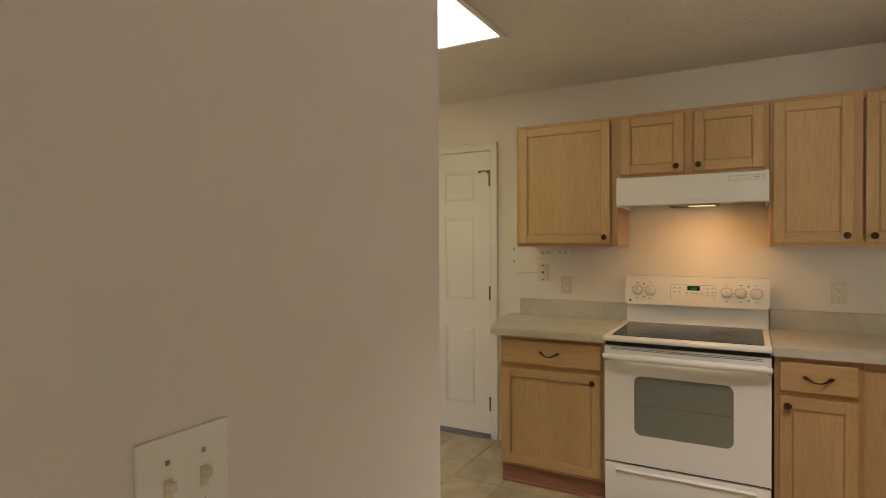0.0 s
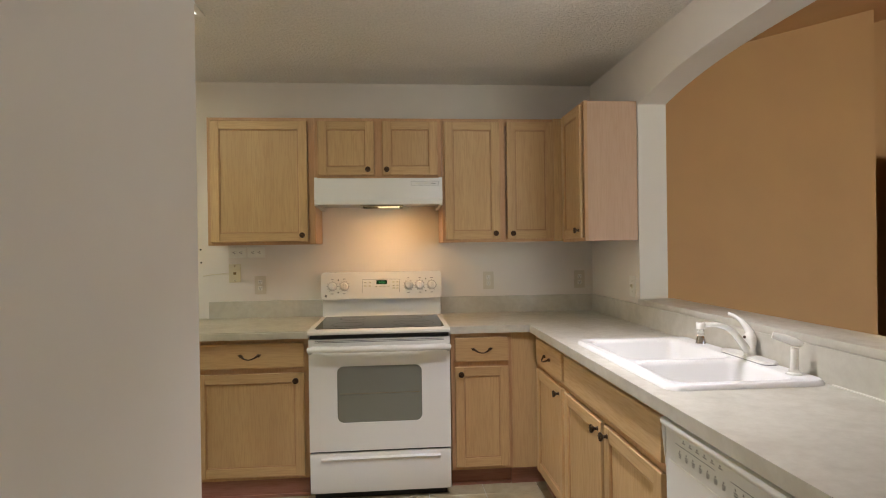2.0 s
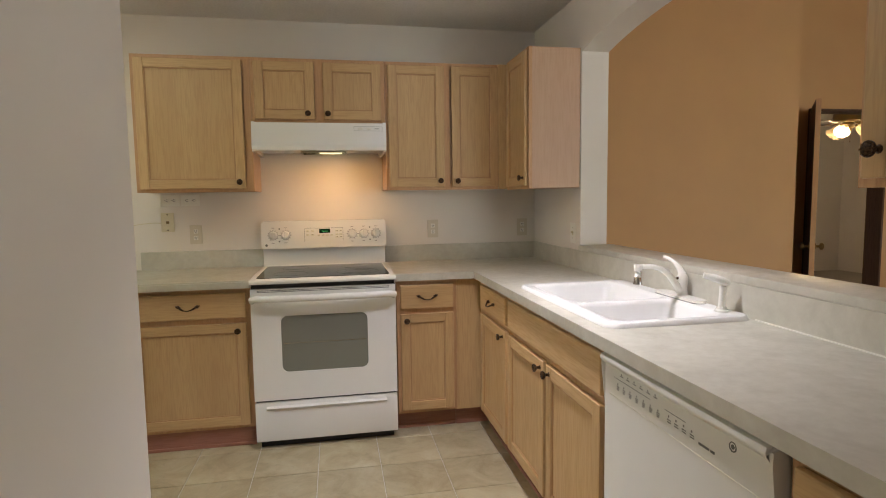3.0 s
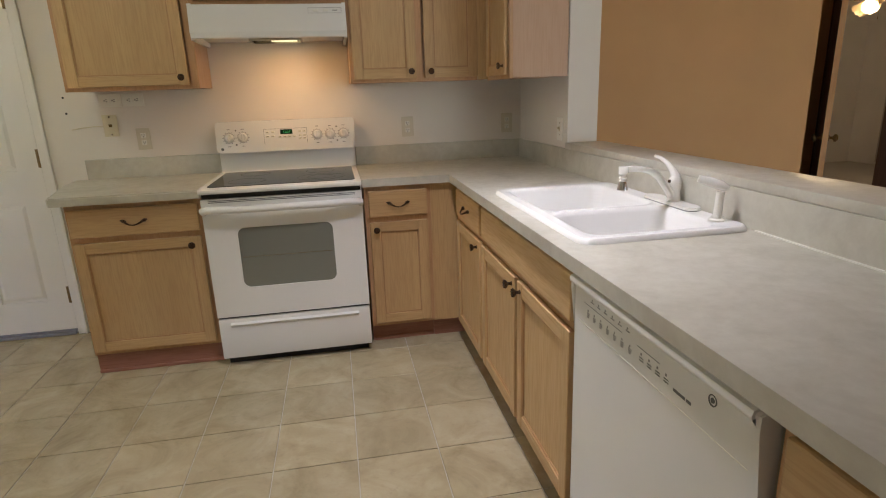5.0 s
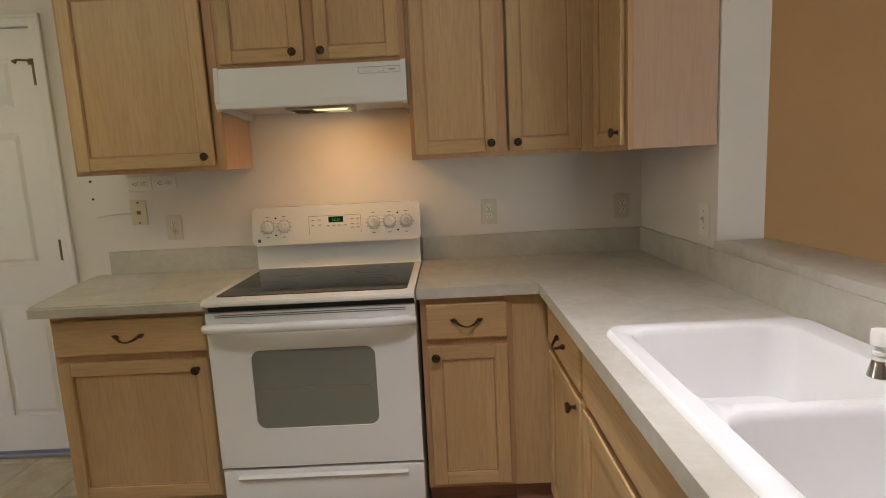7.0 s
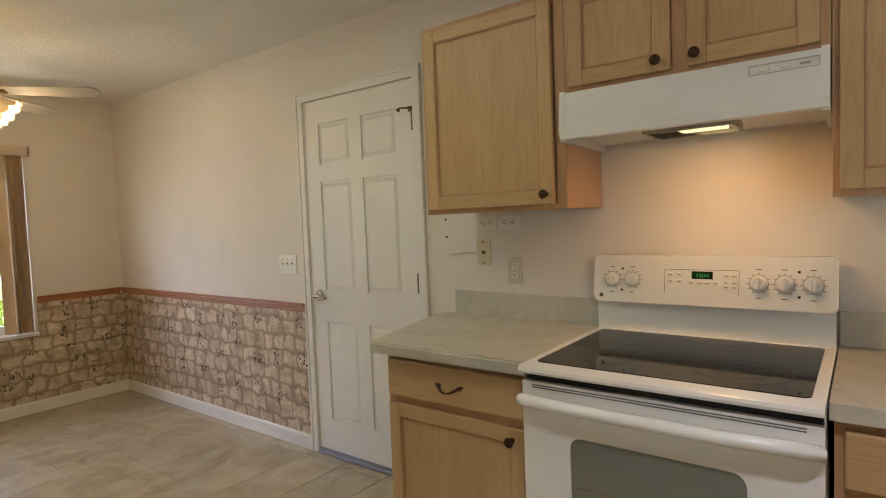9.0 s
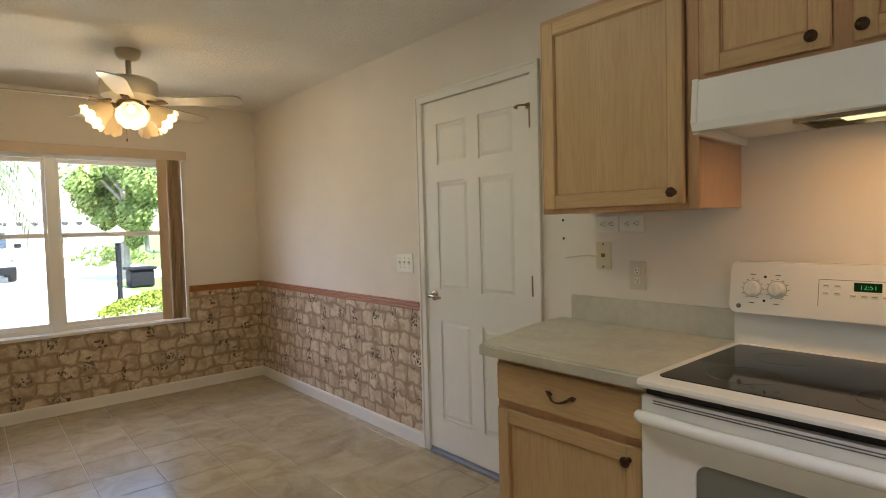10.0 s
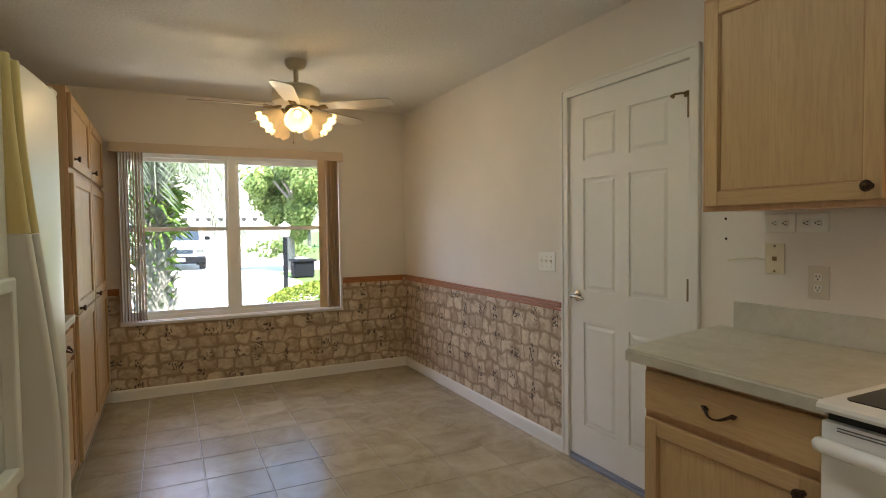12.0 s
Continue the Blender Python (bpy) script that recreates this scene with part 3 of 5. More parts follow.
for z in (1.86, 1.045, 0.25):
    bm = bmesh.new()
    tube(bm, [(DX1 + 0.003, -0.006, z - 0.05), (DX1 + 0.003, -0.006, z + 0.05)], 0.0075, 8)
    box(bm, DX1 - 0.012, DX1 + 0.012, -0.003, 0.001, z - 0.05, z + 0.05)
    part("hinge", bm, M_BRASS, d1, "antique brass hinge")
bm = bmesh.new()
tube(bm, [(DX1, -0.012, 1.912), (DX1 - 0.02, -0.03, 1.916), (DX1 - 0.055, -0.034, 1.918), (DX1 - 0.075, -0.034, 1.912)], 0.005, 8)
box(bm, DX1 - 0.018, DX1 + 0.004, -0.016, -0.004, 1.90, 1.925)
tube(bm, [(DX1 - 0.07, -0.034, 1.914), (DX1 - 0.07, -0.022, 1.91)], 0.008, 8)
part("hinge_stop", bm, M_BRASS, d1, "antique brass hinge-pin door stop")
bm = B(DX0 + 0.004, DX1 - 0.004, -0.02, 0.07, 0.001, 0.020, bev=0.005)
box(bm, DX0, DX1, -0.004, 0.001, 0.021, 0.034)
part("threshold", bm, M_SADDLE, d1, "bluish metal door threshold")

bm = bmesh.new()
for x0, x1 in ((DX0 - 0.060, DX0 - 0.006), (DX1 + 0.006, DX1 + 0.060)):
    box(bm, x0, x1, -0.014, 0.0, 0.001, DZ + 0.058, 0.004)
    s = 1 if x0 < DX0 - 0.05 else -1
    xa = x0 if s == 1 else x1
    box(bm, min(xa, xa + s * 0.016), max(xa, xa + s * 0.016), -0.020, -0.012, 0.001, DZ + 0.058, 0.003)
box(bm, DX0 - 0.060, DX1 + 0.060, -0.0145, 0.0, DZ + 0.004, DZ + 0.058, 0.004)
box(bm, DX0 - 0.0605, DX1 + 0.0605, -0.0205, -0.012, DZ + 0.042, DZ + 0.0585, 0.003)
box(bm, DX0 - 0.010, DX0 - 0.003, -0.002, 0.13, 0.0, DZ + 0.006)
box(bm, DX1 + 0.003, DX1 + 0.007, -0.002, 0.13, 0.0, DZ + 0.006)
box(bm, DX0 - 0.010, DX1 + 0.007, -0.002, 0.13, DZ + 0.004, DZ + 0.012)
setting("door_casing", bm, M_TRIM, "white painted moulded door casing", "trim")
# added black sheet paints the darkness behind the closed door
setting("garage_side", B(-2.4, -1.1, 0.14, 0.16, 0, 2.2), M_BLACK, "black sheet standing in for the dark behind the door", "wall")

# window with two sliding sashes
w1 = thing("window_1", (XW, -1.525, 0), "white-framed double single-hung window, bright outside", "window")
w1["kind"] = "structure"
XG = XW - 0.10
bm = bmesh.new()
y0, y1, z0, z1 = WIN["y0"], WIN["y1"], WIN["z0"], WIN["z1"]
box(bm, XG - 0.04, XG + 0.03, y0, y0 + 0.035, z0, z1, 0.003)
box(bm, XG - 0.04, XG + 0.03, y1 - 0.035, y1, z0, z1, 0.003)
box(bm, XG - 0.04, XG + 0.03, y0 + 0.035, y1 - 0.035, z0, z0 + 0.035, 0.003)
box(bm, XG - 0.04, XG + 0.03, y0 + 0.035, y1 - 0.035, z1 - 0.035, z1, 0.003)
MY0, MY1 = -1.596, -1.524
box(bm, XG - 0.045, XG + 0.035, MY0, MY1, z0, z1, 0.003)
part("window_frame", bm, M_ALU, w1)
for a, b in ((y0 + 0.035, MY0), (MY1, y1 - 0.035)):
    for lo_, hi_, dx in ((z0 + 0.03, 1.37, 0.012), (1.335, z1 - 0.03, -0.018)):
        bm = bmesh.new()
        for q in ((a, a + 0.022, lo_, hi_), (b - 0.022, b, lo_, hi_), (a + 0.022, b - 0.022, lo_, lo_ + 0.035), (a + 0.022, b - 0.022, hi_ - 0.035, hi_)):
            box(bm, XG + dx - 0.012, XG + dx + 0.012, *q, 0.002)
        sash = part("sash", bm, M_ALU, w1)
        bm = B(XG + dx - 0.002, XG + dx + 0.002, a + 0.02, b - 0.02, lo_ + 0.03, hi_ - 0.03)
        p = part("pane", bm, M_GLASS, sash)
        p.visible_shadow = False
bm = B(XW - 0.145, XW + 0.022, y0 - 0.02, y1 + 0.02, z0 - 0.03, z0 - 0.004, bev=0.004)
part("window_sill", bm, M_TRIM, w1, "narrow marble-white window sill")

# vertical blind: valance, head rail and two stacks of vanes
vb = thing("vertical_blind", (XW, -1.545, 2.0), "tan vertical blind drawn open into two stacks", "blind")
bm = B(XW + 0.085, XW + 0.097, -2.46, -0.632, 1.95, 2.025, bev=0.003)
box(bm, XW, XW + 0.097, -2.46, -2.448, 1.951, 2.024)
box(bm, XW, XW + 0.097, -0.644, -0.632, 1.951, 2.024)
box(bm, XW, XW + 0.095, -2.455, -0.637, 2.012, 2.023)
part("valance", bm, M_VALANCE, vb, "beige box valance")
part("head_rail", B(XW + 0.03, XW + 0.07, -2.44, -0.65, 1.965, 1.995), M_ALU, vb)
random.seed(4)


def vane(y, ang):
    bm = bmesh.new()
    ca, sa = math.cos(ang) * 0.044, math.sin(ang) * 0.044
    pts = []
    for k in range(5):
        s = -1 + k / 2
        bow = 0.005 * (1 - s * s)
        pts.append((XW + 0.05 + ca * s - bow * math.sin(ang), y + sa * s + bow * math.cos(ang)))
    pts2 = [(p[0] + 0.0012 * -math.sin(ang), p[1] + 0.0012 * math.cos(ang)) for p in reversed(pts)]
    prism(bm, pts + pts2, "z", 0.632, 1.965)
    part("vane", bm, M_BLIND, vb)


for k in range(9):
    vane(-2.405 + 0.021 * k, radians(random.uniform(4, 14)))
for k in range(8):
    vane(-0.812 + 0.0165 * k, radians(52 if k % 3 == 0 else random.uniform(14, 30)))

# ---- kitchen: wall cabinets ----
UZ0, UZ1 = 1.385, 2.135


def wall_cabinet(name, F, u0, u1, z0, z1, depth, label, doors, group="wall cabinets"):
    """doors: (u0, u1, knob_u, knob_v)."""
    c = F((u0 + u1) / 2, -depth / 2, z0)
    t = thing(name, c, label, "cabinet", group)
    bm = bmesh.new()
    fbox(bm, F, u0, u1, -depth, -0.019, z0 + 0.0, z1, 0.001)
    part("body", bm, M_SIDE, t)
    face_frame(t, F, u0, u1, z0 - 0.003, z1 + 0.002, [(u0 - 0.001, u0 + 0.038), (u1 - 0.038, u1 + 0.001)] + ([((u0 + u1) / 2 - 0.025, (u0 + u1) / 2 + 0.025)] if len(doors) > 1 else []), [(z0 - 0.003, z0 + 0.038), (z1 - 0.04, z1 + 0.002)])
    for a, b, ku, kv in doors:
        panel_door(t, F, a, b, z0 + 0.015, z1 - 0.018, 0.001, (ku, kv))
    return t


FU = faced("S", -0.325)
wall_cabinet("wall_cabinet", FU, -1.005, -0.383, UZ0, UZ1, 0.322, "single-door pickled oak wall cabinet beside the hood", [(-0.985, -0.425, -0.455, 1.437)])
wall_cabinet("wall_cabinet", FU, -0.380, 0.376, 1.778, UZ1, 0.322, "short double-door pickled oak cabinet above the hood", [(-0.362, -0.028, -0.066, 1.824), (0.022, 0.354, 0.046, 1.824)])
wall_cabinet("wall_cabinet", FU, 0.380, 1.108, UZ0, UZ1, 0.322, "tall double-door pickled oak wall cabinet by the corner", [(0.395, 0.732, 0.702, 1.435), (0.778, 1.070, 0.808, 1.433)])
FE = faced("W", 1.128)
t = wall_cabinet("wall_cabinet", FE, -0.735, -0.330, UZ0 - 0.006, UZ1 + 0.01, 0.300, "narrow pickled oak wall cabinet on the arch wall", [(-0.715, -0.375, -0.690, 1.437)])
bm = B(1.070, 1.1275, -0.344, -0.326, UZ0 - 0.002, UZ1 + 0.001)
part("corner_filler", bm, M_OAKV, t)
FV = faced("W", 1.115)
wall_cabinet("wall_cabinet", FV, -3.55, -2.745, 1.340, 2.12, 0.313, "pickled oak wall cabinet beyond the pass-through", [(-3.10, -2.765, -2.803, 1.410), (-3.53, -3.14, -3.18, 1.405)])

# ---- base cabinets ----
FB = faced("S", -0.612)


def base_cabinet(F, u0, u1, depth, label, doors, drawers, name="base_cabinet", top_z=0.872, toe=0.045):
    c = F((u0 + u1) / 2, -depth / 2, 0)
    t = thing(name, c, label, "cabinet", "base cabinets")
    bm = bmesh.new()
    fbox(bm, F, u0, u1, -depth, -0.019, 0.105, top_z)
    part("body", bm, M_OAKV, t)
    bm = bmesh.new()
    fbox(bm, F, u0 + 0.001, u1 - 0.001, -toe - 0.05, -toe - 0.010, 0.0, 0.106)
    fbox(bm, F, u0 + 0.001, u1 - 0.001, -toe - 0.011, -toe, 0.0, 0.018, 0.004)
    part("toe_kick", bm, M_TOE, t, "reddish-brown toe kick board")
    face_frame(t, F, u0, u1, 0.105, 0.873, [(u0, u0 + 0.04), (u1 - 0.04, u1)], [(0.105, 0.145), (0.680, 0.722), (0.840, 0.873)])
    for a, b, ku, kv in doors:
        panel_door(t, F, a, b, 0.125, 0.684, 0.001, (ku, kv))
    for a, b, hand in drawers:
        drawer(t, F, a, b, 0.712, 0.848, 0.001, hand)
    return t


base_cabinet(FB, -1.000, -0.388, 0.600, "pickled oak base cabinet with one drawer and one door", [(-0.988, -0.412, -0.455, 0.645)], [(-0.988, -0.412, True)], toe=0.008)
base_cabinet(FB, 0.392, 0.735, 0.600, "narrow pickled oak base cabinet with drawer beside the stove", [(0.412, 0.715, 0.444, 0.648)], [(0.412, 0.715, True)])
t = thing("corner_filler", (0.79, -0.61, 0), "pickled oak filler panel in the cabinet corner", "cabinet", "base cabinets")
part("board", B(0.7355, 0.886, -0.611, -0.595, 0.105, 0.872), M_OAKV, t)
part("toe_kick", B(0.7355, 0.98, -0.567, -0.53, 0.0, 0.105), M_TOE, t)
FR = faced("W", 0.872)
base_cabinet(FR, -1.190, -0.640, 0.538, "pickled oak base cabinet with drawer at the corner", [(-1.170, -0.700, -1.128, 0.652)], [(-1.170, -0.700, True)])
base_cabinet(FR, -2.168, -1.192, 0.538, "double-door pickled oak sink base with false drawer front", [(-1.670, -1.207, -1.640, 0.652), (-2.155, -1.700, -1.735, 0.652)], [(-2.155, -1.207, False)], top_z=0.70)
base_cabinet(FR, -3.25, -2.868, 0.538, "pickled oak drawer cabinet beside the dishwasher", [(-3.23, -2.890, -2.93, 0.60)], [(-3.23, -2.890, True)])

# ---- worktops ----
TZ0, TZ1 = 0.874, 0.914
top = thing("worktop", (-0.7, -0.32, TZ0), "beige-grey stone-look laminate worktop between stove and door", "worktop", "worktops")
bm = bmesh.new()
prism(bm, [(-0.384, -0.002), (-1.185, -0.002), (-1.150, -0.22), (-1.050, -0.650), (-1.035, -0.672), (-0.384, -0.668)], "z", TZ0, TZ1)
bmesh.ops.bevel(bm, geom=[e for e in bm.edges if all(v.co.z > TZ1 - 1e-4 for v in e.verts) and e.verts[0].co.y + e.verts[1].co.y < -0.01], offset=0.007, segments=3, affect="EDGES")
part("slab", bm, M_TOP, top, smooth=True)
part("backsplash", B(-1.106, -0.386, -0.020, -0.001, TZ1 - 0.001, 1.024, bev=0.003), M_TOP, top)

top = thing("worktop", (1.1, -1.8, TZ0), "L-shaped beige-grey laminate worktop with the sink set in", "worktop", "worktops")
SX0, SX1, SY0, SY1 = 0.918, 1.390, -2.105, -1.275
bm = bmesh.new()
CXE, YE = 0.832, -3.55
box(bm, 0.384, SX0, -0.648, -0.002, TZ0, TZ1)
box(bm, CXE, SX0, YE, -0.648, TZ0, TZ1)
box(bm, SX0, 1.424, SY1, -0.002, TZ0, TZ1)
box(bm, SX0, 1.424, YE, SY0, TZ0, TZ1)
box(bm, SX1, 1.424, SY0, SY1, TZ0, TZ1)
bmesh.ops.remove_doubles(bm, verts=bm.verts, dist=0.0005)
part("slab", bm, M_TOP, top)
bm = B(0.386, 1.416, -0.020, -0.001, TZ1 - 0.001, 1.024, bev=0.003)
part("backsplash", bm, M_TOP, top)
part("backsplash", B(1.4175, 1.429, YE, -0.001, TZ1 - 0.001, 1.0245, bev=0.001), M_TOP, top)
bm = B(1.412, 1.418, YE, SY0 - 0.02, TZ1 - 0.0005, TZ1 + 0.004)
part("caulk_line", bm, M_PLATE, top)

ledge = thing("ledge_cap", (1.5, -1.75, 1.022), "pale laminate ledge capping the pass-through wall", "ledge")
LY0, LY1 = YB + 0.005, YA - 0.003
part("top_sheet", B(1.416, 1.618, LY0, LY1, 1.0245, 1.055, bev=0.004, seg=2), M_TOP, ledge, smooth=True)
part("underlay", B(1.4305, 1.612, LY0 + 0.002, LY1 - 0.002, 1.0212, 1.0252), M_TOP, ledge)

# ---- sink, faucet, sprayer ----
sink = thing("kitchen_sink", (1.15, -1.69, 0.92), "white double-bowl drop-in kitchen sink", "sink")


def ring_loft(bm, loops):
    rows_ = [[bm.verts.new(p) for p in l] for l in loops]
    k = len(rows_[0])
    for a, b in zip(rows_, rows_[1:]):
        for i in range(k):
            bm.faces.new((a[i], a[(i + 1) % k], b[(i + 1) % k], b[i]))
    return rows_


def at_z(pts, z):
    return [(p[0], p[1], z) for p in pts]


RX0, RX1, RY0, RY1 = 0.893, 1.413, -2.128, -1.252
bowls = [(0.936, 1.345, -1.742, -1.296), (0.936, 1.345, -2.086, -1.766)]
bm = bmesh.new()
rim = ring_loft(bm, [at_z(round_rect(RX0, RX1, RY0, RY1, 0.05, 6), 0.9145), at_z(round_rect(RX0 + 0.002, RX1 - 0.002, RY0 + 0.002, RY1 - 0.002, 0.05, 6), 0.924), at_z(round_rect(RX0 + 0.009, RX1 - 0.009, RY0 + 0.009, RY1 - 0.009, 0.045, 6), 0.930), at_z(round_rect(RX0 + 0.018, RX1 - 0.018, RY0 + 0.018, RY1 - 0.018, 0.04, 6), 0.9295)])
outer = rim[-1]
edges = [bm.edges.get((outer[i], outer[(i + 1) % len(outer)])) for i in range(len(outer))]
for b0 in bowls:
    l0 = round_rect(*b0, 0.055, 6)
    tops = [bm.verts.new((p[0], p[1], 0.9285)) for p in l0]
    edges += [bm.edges.new((tops[i], tops[(i + 1) % len(tops)])) for i in range(len(tops))]
    prev = tops
    for ins, z in ((0.005, 0.924), (0.010, 0.912), (0.018, 0.80), (0.030, 0.752), (0.055, 0.738), (0.10, 0.735)):
        ring = [bm.verts.new((p[0], p[1], z)) for p in round_rect(b0[0] + ins, b0[1] - ins, b0[2] + ins, b0[3] - ins, 0.055, 6)]
        for i in range(len(ring)):
            bm.faces.new((prev[i], prev[(i + 1) % len(ring)], ring[(i + 1) % len(ring)], ring[i]))
        prev = ring
    bm.faces.new(prev)
bmesh.ops.triangle_fill(bm, edges=edges, use_beauty=True, use_dissolve=False)
part("basin", bm, M_SINK, sink, smooth=True)
for b0 in bowls:
    cx, cy = (b0[0] + b0[1]) / 2, (b0[2] + b0[3]) / 2
    bm = bmesh.new()
    lathe(bm, [(0.042, 0.736), (0.041, 0.739), (0.032, 0.738), (0.028, 0.7365)], (cx, cy, 0), seg=20)
    part("drain", bm, M_CHROME, sink, "chrome drain strainer", True)

faucet = thing("faucet", (1.355, -1.765, 0.93), "white single-lever kitchen faucet with chrome aerator", "faucet")
bm = bmesh.new()
prism(bm, [(p[0], p[1]) for p in round_rect(1.352, 1.410, -1.905, -1.615, 0.028, 8)], "z", 0.9315, 0.9405)
bmesh.ops.bevel(bm, geom=[e for e in bm.edges if all(v.co.z > 0.940 for v in e.verts)], offset=0.004, segments=2, affect="EDGES")
part("base_plate", bm, M_FAUCET, faucet, smooth=True)
# thin dark strip paints the shaded gap under the base plate
bm = bmesh.new()
prism(bm, round_rect(1.3535, 1.4085, -1.9035, -1.6165, 0.027, 8), "z", 0.9285, 0.9317)
part("gasket", bm, M_PRINT, faucet, "thin dark strip standing in for the shaded gap under the base plate")
fx, fy = 1.388, -1.765
bm = bmesh.new()
lathe(bm, [(0.023, 0.935), (0.021, 0.945), (0.019, 0.962), (0.0195, 0.978), (0.022, 0.984), (0.022, 1.006), (0.018, 1.020), (0.009, 1.028)], (fx, fy, 0), seg=22)
part("body", bm, M_FAUCET, faucet, smooth=True)
bm = bmesh.new()
tipx, tipy = 1.170, -1.815
sp = [(fx - 0.012, fy - 0.003, 0.958), (fx - 0.035, fy - 0.010, 0.985), (fx - 0.075, fy - 0.020, 1.028), (fx - 0.115, fy - 0.032, 1.052), (fx - 0.155, fy - 0.042, 1.062), (tipx + 0.012, tipy + 0.004, 1.064), (tipx - 0.006, tipy, 1.062)]
tube(bm, sp, [0.0145, 0.0135, 0.0120, 0.0105, 0.0098, 0.0098, 0.0095], 12)
lathe(bm, [(0.0150, 1.073), (0.0162, 1.068), (0.0155, 1.050), (0.0085, 1.047), (0.0085, 1.043), (0.0125, 1.040), (0.0125, 1.035), (0.0085, 1.032), (0.0125, 1.029), (0.0125, 1.026), (0.0100, 1.025)], (tipx, tipy, 0), seg=16)
part("spout", bm, M_FAUCET, faucet, smooth=True)
bm = bmesh.new()
lathe(bm, [(0.0110, 1.0255), (0.0125, 1.022), (0.0165, 1.004), (0.0175, 0.999), (0.013, 0.998)], (tipx, tipy, 0), seg=16)
part("aerator", bm, M_CHROME, faucet, "chrome swivel aerator", True)
bm = bmesh.new()
lv = [(fx + 0.002, fy, 1.018), (fx - 0.003, fy + 0.014, 1.042), (fx - 0.012, fy + 0.036, 1.064), (fx - 0.024, fy + 0.058, 1.080), (fx - 0.036, fy + 0.074, 1.086)]
tube(bm, lv, [0.0160, 0.0120, 0.0082, 0.0065, 0.0060], 12)
part("lever", bm, M_FAUCET, faucet, smooth=True)
bm = bmesh.new()
lathe(bm, [(0.006, 0), (0.005, 0.003)], (fx - 0.023, fy - 0.004, 1.008), (-1, -0.2, 0.1), 10)
part("index_button", bm, M_BRONZE, faucet, "small dark index button", True)

spray = thing("side_sprayer", (1.36, -2.03, 0.93), "white side sprayer standing in the sink deck", "sprayer")
bm = bmesh.new()
lathe(bm, [(0.024, 0.929), (0.023, 0.934), (0.016, 0.938), (0.0155, 0.945)], (1.36, -2.03, 0), seg=18)
part("collar", bm, M_FAUCET, spray, smooth=True)
bm = bmesh.new()
tube(bm, [(1.36, -2.03, 0.944), (1.361, -2.031, 0.985), (1.362, -2.032, 1.016)], [0.0125, 0.0115, 0.0120], 14)
tube(bm, [(1.380, -2.041, 1.026), (1.362, -2.032, 1.034), (1.338, -2.018, 1.044), (1.312, -2.003, 1.052)], [0.008, 0.0140, 0.0140, 0.0110], 14)
part("spray_head", bm, M_FAUCET, spray, smooth=True)
bm = bmesh.new()
lathe(bm, [(0.0105, 0.0), (0.0105, 0.004), (0.006, 0.005)], (1.312, -2.003, 1.052), (-0.87, 0.5, 0.27), 14)
part("nozzle", bm, M_PLATE, spray, smooth=True)

# ---- dishwasher ----
dw = thing("dishwasher", (0.88, -2.52, 0), "white built-in dishwasher with a printed control strip", "dishwasher")
DY0, DY1 = -2.860, -2.178
bm = bmesh.new()
box(bm, 0.878, 1.40, DY0 + 0.005, DY1 - 0.005, 0.10, 0.868)
part("body", bm, M_CREAM, dw)
bm = bmesh.new()
prof = [(0.881, 0.868), (0.848, 0.866), (0.836, 0.862), (0.833, 0.853), (0.835, 0.846), (0.851, 0.832), (0.855, 0.700), (0.854, 0.13), (0.881, 0.125)]
prism(bm, prof, "y", DY0 + 0.004, DY1 - 0.004)
bmesh.ops.bevel(bm, geom=[e for e in bm.edges if abs(e.verts[0].co.y - e.verts[1].co.y) < 1e-5 and max(v.co.x for v in e.verts) < 0.87], offset=0.009, segments=3, affect="EDGES")
part("door", bm, M_DW, dw, smooth=True)
part("seam", B(0.8525, 0.8545, DY0 + 0.03, DY1 - 0.03, 0.7455, 0.7465), M_CREAM, dw)
part("kick_plate", B(0.9110, 0.9260, DY0 + 0.004, DY1 - 0.004, 0.0, 0.115), M_BLACK, dw)
bm = bmesh.new()
random.seed(11)


def dw_mark(y, z, w, h):
    z += 0.026
    x = 0.8515 + 0.03 * (0.832 - z)
    box(bm, x - 0.0012, x + 0.004, y - w, y, z - h, z)


for k in range(7):
    y = DY1 - 0.085 - 0.034 * k
    dw_mark(y, 0.765, 0.004, 0.004)
    dw_mark(y + 0.005, 0.757, 0.015, 0.0022)
    dw_mark(y + 0.004, 0.752, 0.013, 0.0022)
    dw_mark(y + 0.004, 0.747, 0.010, 0.0022)
    if k < 6:
        dw_mark(y - 0.022, 0.800, 0.004, 0.004)
        dw_mark(y - 0.017, 0.793, 0.016, 0.0022)
for k in range(4):
    y = DY1 - 0.335 - 0.030 * k
    dw_mark(y, 0.768, 0.004, 0.005)
    dw_mark(y + 0.005, 0.758, 0.016, 0.0025)
    dw_mark(y + 0.005, 0.752, 0.016, 0.0025)
dw_mark(DY1 - 0.32, 0.778, 0.085, 0.0012)
dw_mark(DY1 - 0.065, 0.779, 0.19, 0.0010)
dw_mark(DY1 - 0.452, 0.752, 0.036, 0.006)
dw_mark(DY1 - 0.492, 0.752, 0.014, 0.006)
part("control_print", bm, M_PRINT, dw, "grey control marks and emblem bars")
bm = bmesh.new()
lathe(bm, [(0.0110, 0), (0.0110, 0.002), (0.0085, 0.002), (0.0085, 0.0005), (0.005, 0.0005), (0.005, 0.002), (0.003, 0.002)], (0.8525, DY1 - 0.562, 0.815), (-1, 0, 0.03), 20)
part("emblem", bm, M_PRINT, dw, "grey round emblem", True)

